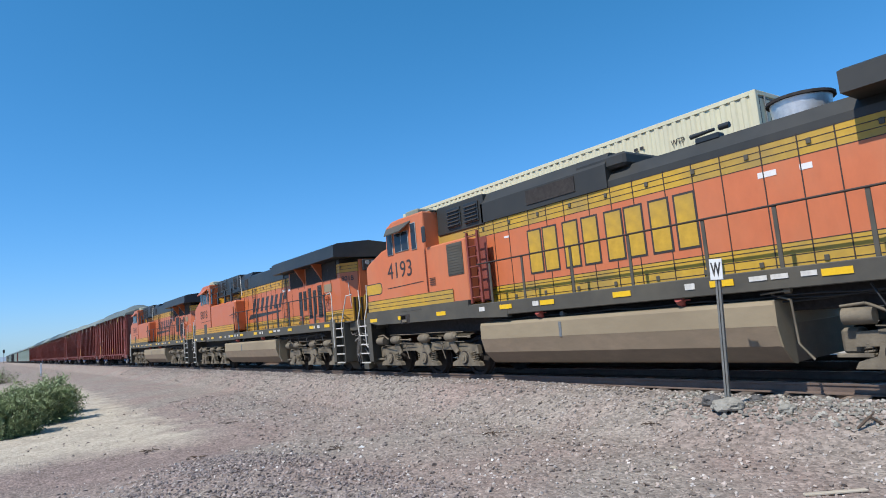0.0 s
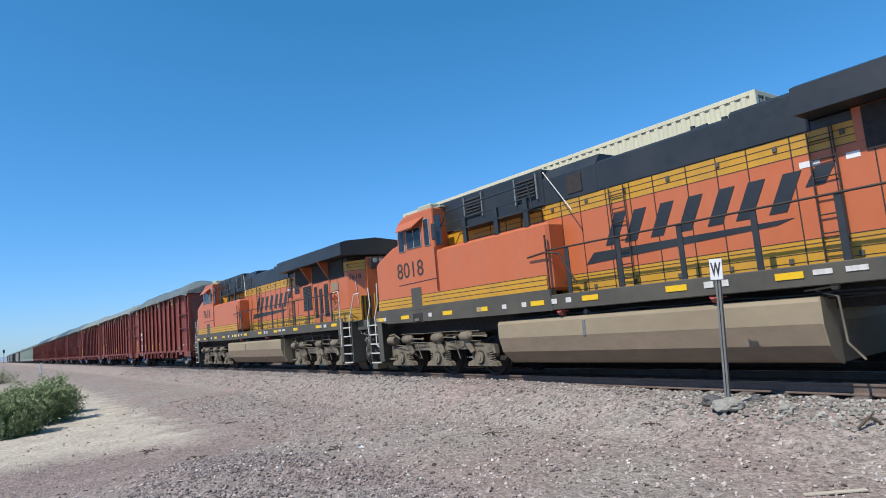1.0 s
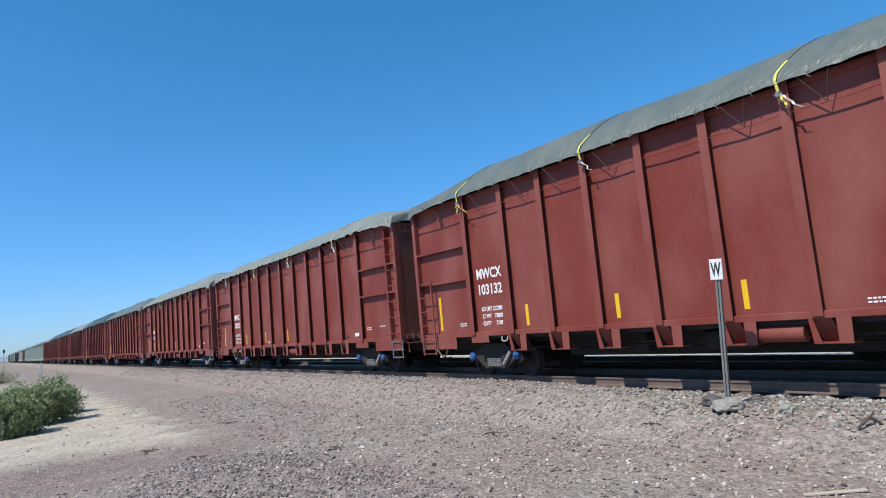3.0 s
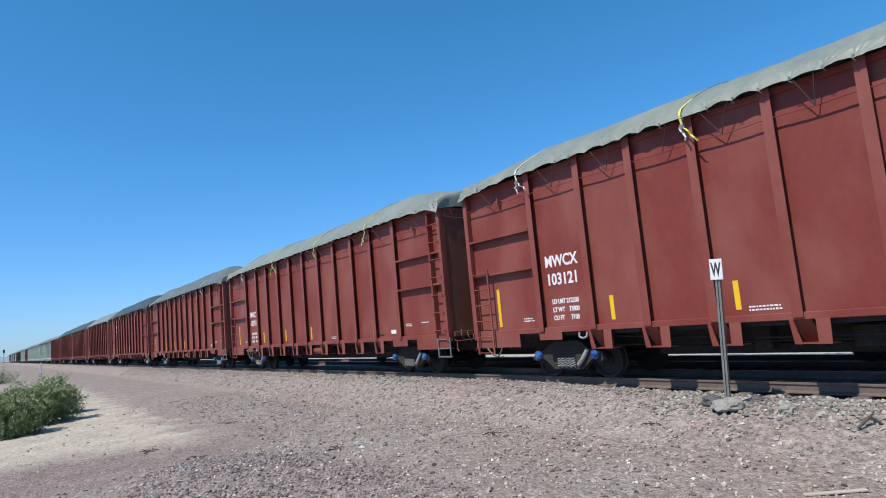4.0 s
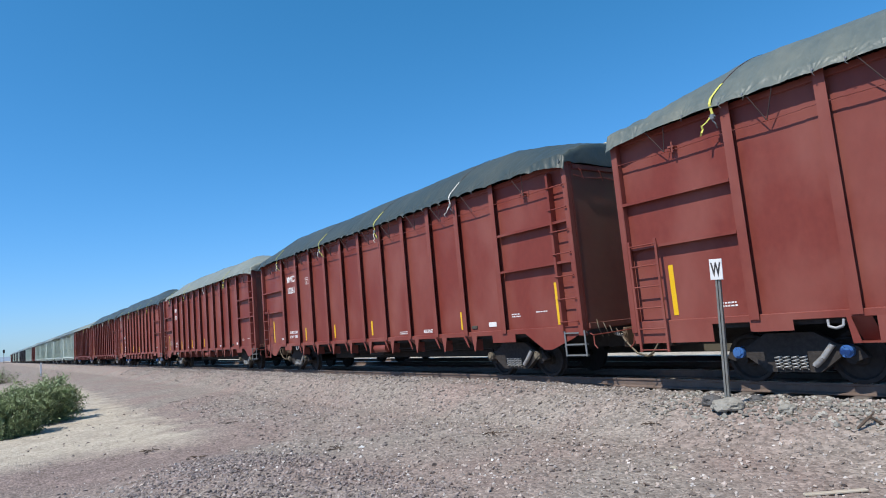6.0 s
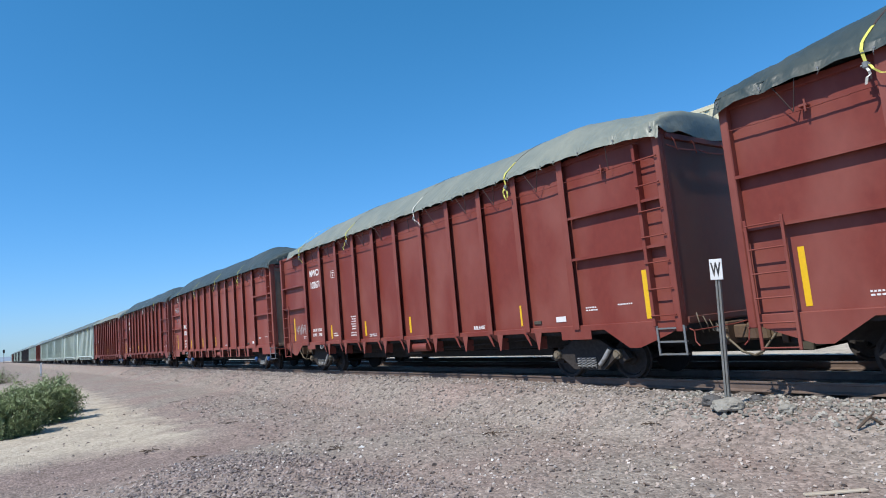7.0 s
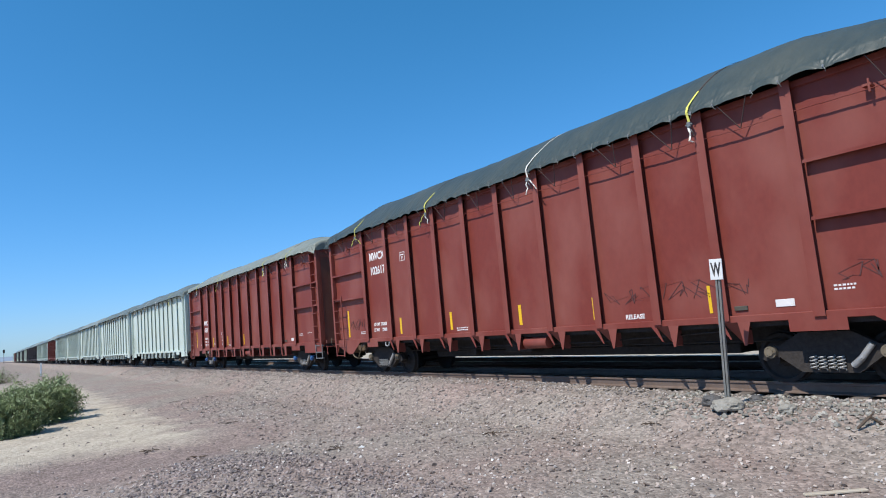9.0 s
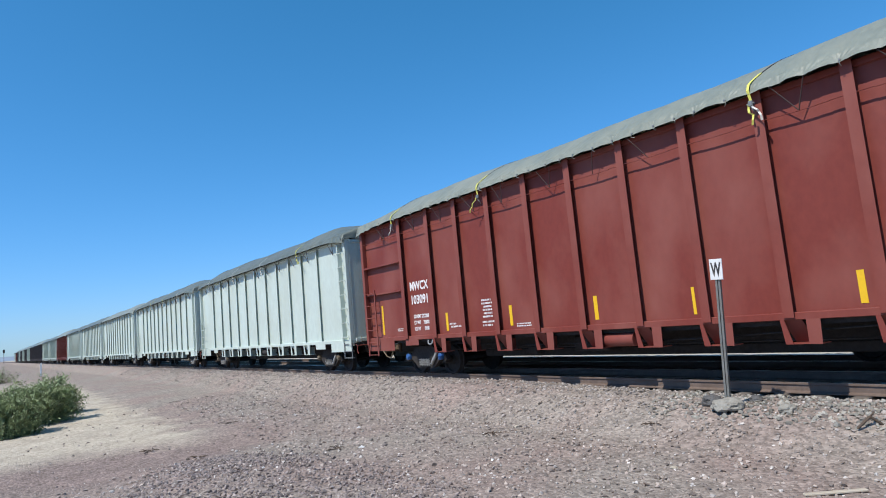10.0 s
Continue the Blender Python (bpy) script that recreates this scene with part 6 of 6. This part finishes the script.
def build_litter():
    z = lambda x, y: float(ground_z(x, y))
    b = new("board", Shape().box(-.32, .32, -.03, .03, 0, .025, .006).mesh("board", M["wood"]))
    b.matrix_basis = pose(-3.13, 7.02, z(-3.13, 7.02) + .01, 0, 0, 52)
    tagged(b, "bleached splinter of board on the gravel", "wood")
    s = Shape().path([(-.12, 0, .01), (.04, 0, .15), (.2, .02, .02)], .018, 6).path([(.04, 0, .15), (.12, .08, .19)], .012, 5)
    t = new("bent_rod", s.mesh("bent_rod", M["twig"]))
    t.matrix_basis = pose(-3.49, 8.97, z(-3.49, 8.97), 0, 0, 40)
    tagged(t, "dark bent piece of rod lying on the ballast", "scrap")
    rng = random.Random(4)
    for k, (x, y) in enumerate(((-8.9, 7.2), (-10.6, 5.0), (-6.6, 8.7), (-16.5, 4.9), (-14.3, 2.6), (-12.3, 3.0))):
        s = Shape()
        for j in range(9):
            a = rng.uniform(0, 6.28)
            p = Vector((rng.uniform(-.1, .1), rng.uniform(-.1, .1), .01))
            q = p + Vector((math.cos(a) * .22, math.sin(a) * .14, rng.uniform(0, .025)))
            s.path([p, (p + q) / 2 + Vector((0, 0, .012)), q], .008, 5)
        t = new("dry_twig", s.mesh("dry_twig", M["twig"]))
        t.matrix_basis = pose(x, y, z(x, y))
        tagged(t, "dry broken twigs on the gravel", "twig")
    for k, (x, y, r) in enumerate(((-10.2, 5.31, .045), (-9.05, 8.0, .04), (-7.4, 6.0, .03), (-5.0, 7.0, .04), (-12.5, 6.5, .04))):
        s = Shape().prism([(-.5 * r * 2, 0), (.6 * r * 2, .0), (.7 * r * 2, .3 * r), (.1 * r, .9 * r), (-.6 * r, .6 * r)], 1, -r * .6, r * .6)
        t = new("white_stone", s.mesh("white_stone", M["wood"] if k % 2 else M["white"]))
        t.matrix_basis = pose(x, y, z(x, y), 8, 0, 30 + 50 * k)
        tagged(t, "pale flat stone on the gravel", "rock")


build_litter()


# ---- shrubs ----
def shrub(x, y, width, height, seed, leaves):
    g = thing("creosote_bush", "low dense olive-green desert shrub on sand", "bush", "desert shrubs", pose(x, y, float(ground_z(x, y))))
    rng = random.Random(seed)
    tips = []

    def stems(s):
        for k in range(46):
            a = rng.uniform(0, 6.283)
            rr = math.sqrt(rng.random()) * width / 2
            hgt = height * (1 - .55 * (2 * rr / width) ** 2) * rng.uniform(.72, 1.08)
            p0 = Vector((rng.uniform(-.15, .15) * width, rng.uniform(-.15, .15) * width, 0))
            p2 = Vector((rr * math.cos(a), rr * math.sin(a), hgt))
            p1 = p0.lerp(p2, .5) + Vector((0, 0, -.08 * height))
            s.tube(p0, p1, .016, 5, .011)
            s.tube(p1, p2, .011, 5, .004)
            tips.append((p1, p2))
            for j in range(3):
                q = p1.lerp(p2, rng.uniform(.1, .9))
                e = q + Vector((rng.uniform(-1, 1), rng.uniform(-1, 1), rng.uniform(-.1, .8))) * .22 * height
                s.tube(q, e, .006, 4, .003)
                tips.append((q, e))
    part("branchwork", None, stems, M["twig"], g, "thin dark branching stems")

    def crown(s):
        v, f = [], []
        for k in range(leaves):
            p, q = tips[rng.randrange(len(tips))]
            t = rng.random() ** .6
            c = p.lerp(q, t) + Vector((rng.gauss(0, .06), rng.gauss(0, .06), rng.gauss(0, .05))) * height
            if rng.random() < .4:
                c.z *= rng.uniform(.05, .75)
            if c.z < .02:
                continue
            d = Vector((rng.gauss(0, 1), rng.gauss(0, 1), rng.gauss(.4, .8))).normalized()
            e = d.orthogonal().normalized()
            l, w = rng.uniform(.022, .05) * height ** .5, rng.uniform(.007, .016) * height ** .5
            n = len(v)
            v += [c - d * l, c + e * w, c + d * l, c - e * w]
            f.append((n, n + 1, n + 2, n + 3))
        s.add(v, f)
    part("foliage", None, crown, M["leaf"], g, "small olive-green leaves")


shrub(-25.2, 1.2, 2.4, 1.65, 1, 26000)
shrub(-22.3, 0.4, 2.0, 1.3, 2, 20000)
shrub(-27.9, 2.0, 1.7, 1.45, 3, 14000)
shrub(-75.0, 0.6, 4.0, 1.5, 4, 4000)
shrub(-95.0, -1.0, 5.0, 1.8, 5, 3500)
shrub(-130.0, -4.0, 7.0, 2.0, 6, 3000)


# ---- lineside objects far down the track ----
def build_far_things():
    m = thing("marker_post", "small white marker post on the sand", "post", "", pose(-88, 4.75, float(ground_z(-88, 4.75))))
    part("stake", None, lambda s: s.box(-.09, .09, -.09, .09, 0, 1.5, .02), M["white"], m)
    sg = thing("signal_mast", "distant railway signal mast beside the track", "signal", "", pose(-460, 6.3, -.4))
    part("mast", None, lambda s: s.tube((0, 0, 0), (0, 0, 8.2), .16, 10), M["rod"], sg)
    part("signal_head", None, lambda s: s.box(-.4, .4, -.5, .5, 6.4, 8.6, .1), M["ink"], sg)
    part("equipment_hut", None, lambda s: s.box(-2, 2, -4.2, -1.8, 0, 2.6, .1), M["rod"], sg)


build_far_things()


def build_hills():
    """A low ridge along the horizon, with distance haze painted into its colour."""
    s = Shape()
    rng = random.Random(9)
    v, f, n = [], [], 160
    for i in range(n + 1):
        a = math.pi * (0.35 + 0.95 * i / n)
        r = 3200
        h = 14 + 16 * abs(noise.noise(Vector((i * .09, 2, 0)))) + 8 * noise.noise(Vector((i * .4, 7, 0)))
        v += [(r * math.cos(a), r * math.sin(a), -5), (r * 1.02 * math.cos(a), r * 1.02 * math.sin(a), max(h, 2)), (r * 1.06 * math.cos(a), r * 1.06 * math.sin(a), -5)]
    for i in range(n):
        k = i * 3
        f += [(k, k + 3, k + 4, k + 1), (k + 1, k + 4, k + 5, k + 2)]
    s.add(v, f, True)
    tagged(new("backdrop", s.mesh("backdrop", M["painted_haze"])), "low desert hills on the horizon, tinted blue for distance haze", "hills", kind="structure")


# blue of the distant air is put into the hills' base colour
M["painted_haze"] = material("haze_tinted_hill", (0.21, 0.26, 0.32), 1.0, scale=.01, vary=0.08)
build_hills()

# ---- the moving train ----
TRAIN = []
TRAIN.append((-18.4, locomotive("old", "4193", -18.4)))
TRAIN.append((-40.5, locomotive("new", "8018", -40.5)))
TRAIN.append((-62.7, locomotive("new", "7618", -62.7)))
CARS = [  # place, number, cover, bearing caps, feet, flap, strap share, load lower by, extras
    (-84.35, "103132", 2, "blue", "flat", 0.0, .8, .1, ""),
    (-104.62, "103121", 0, "blue", "flat", 0.0, .5, .25, ""),
    (-124.95, "103118", 0, "blue", "flat", 0.0, .5, .12, ""),
    (-145.25, "", 2, "blue", "flat", 0.0, .5, .02, ""),
    (-165.70, "102611", 1, "truck", "vee", 0.0, .3, -.05, ""),
    (-186.13, "102676", 0, "truck", "vee", 1.15, .5, 0.0, "chalk"),
    (-206.50, "103086", 1, "blue", "flat", 0.0, .6, -.06, "tag dust faded"),
    (-226.82, "102617", 1, "truck", "vee", 0.0, .4, 0.0, "dull marker"),
    (-247.20, "103091", 0, "blue", "flat", 0.0, .8, .25, ""),
]
for k, (s0, number, cover, caps, feet, flap, straps, low, extras) in enumerate(CARS):
    TRAIN.append((s0, gondola(number, s0, cover, k, "brown", caps, feet, flap, straps, extras, low=low)))
REST = ["pale"] * 5 + ["brown"] + ["pale"] * 2 + ["grey_car"] * 3 + ["pale", "grey_car", "pale", "grey_car", "pale", "grey_car", "brown", "pale"]
for k, paint in enumerate(REST):
    s0 = -267.56 - PITCH * k
    TRAIN.append((s0, gondola("", s0, (2, 2, 0)[k % 3], k, paint, "truck", "flat", detail=2 if k < 2 else 0, low=.22 if paint == "pale" else 0.0)))


def motions():
    """The whole train rolls by at one steady speed."""
    for s0, car in TRAIN:
        walk(car, [(t, pose(s0 + SPEED * t, AXIS, 0)) for t in (0.0, 2.5, 5.0, 7.5, SECONDS)])


motions()
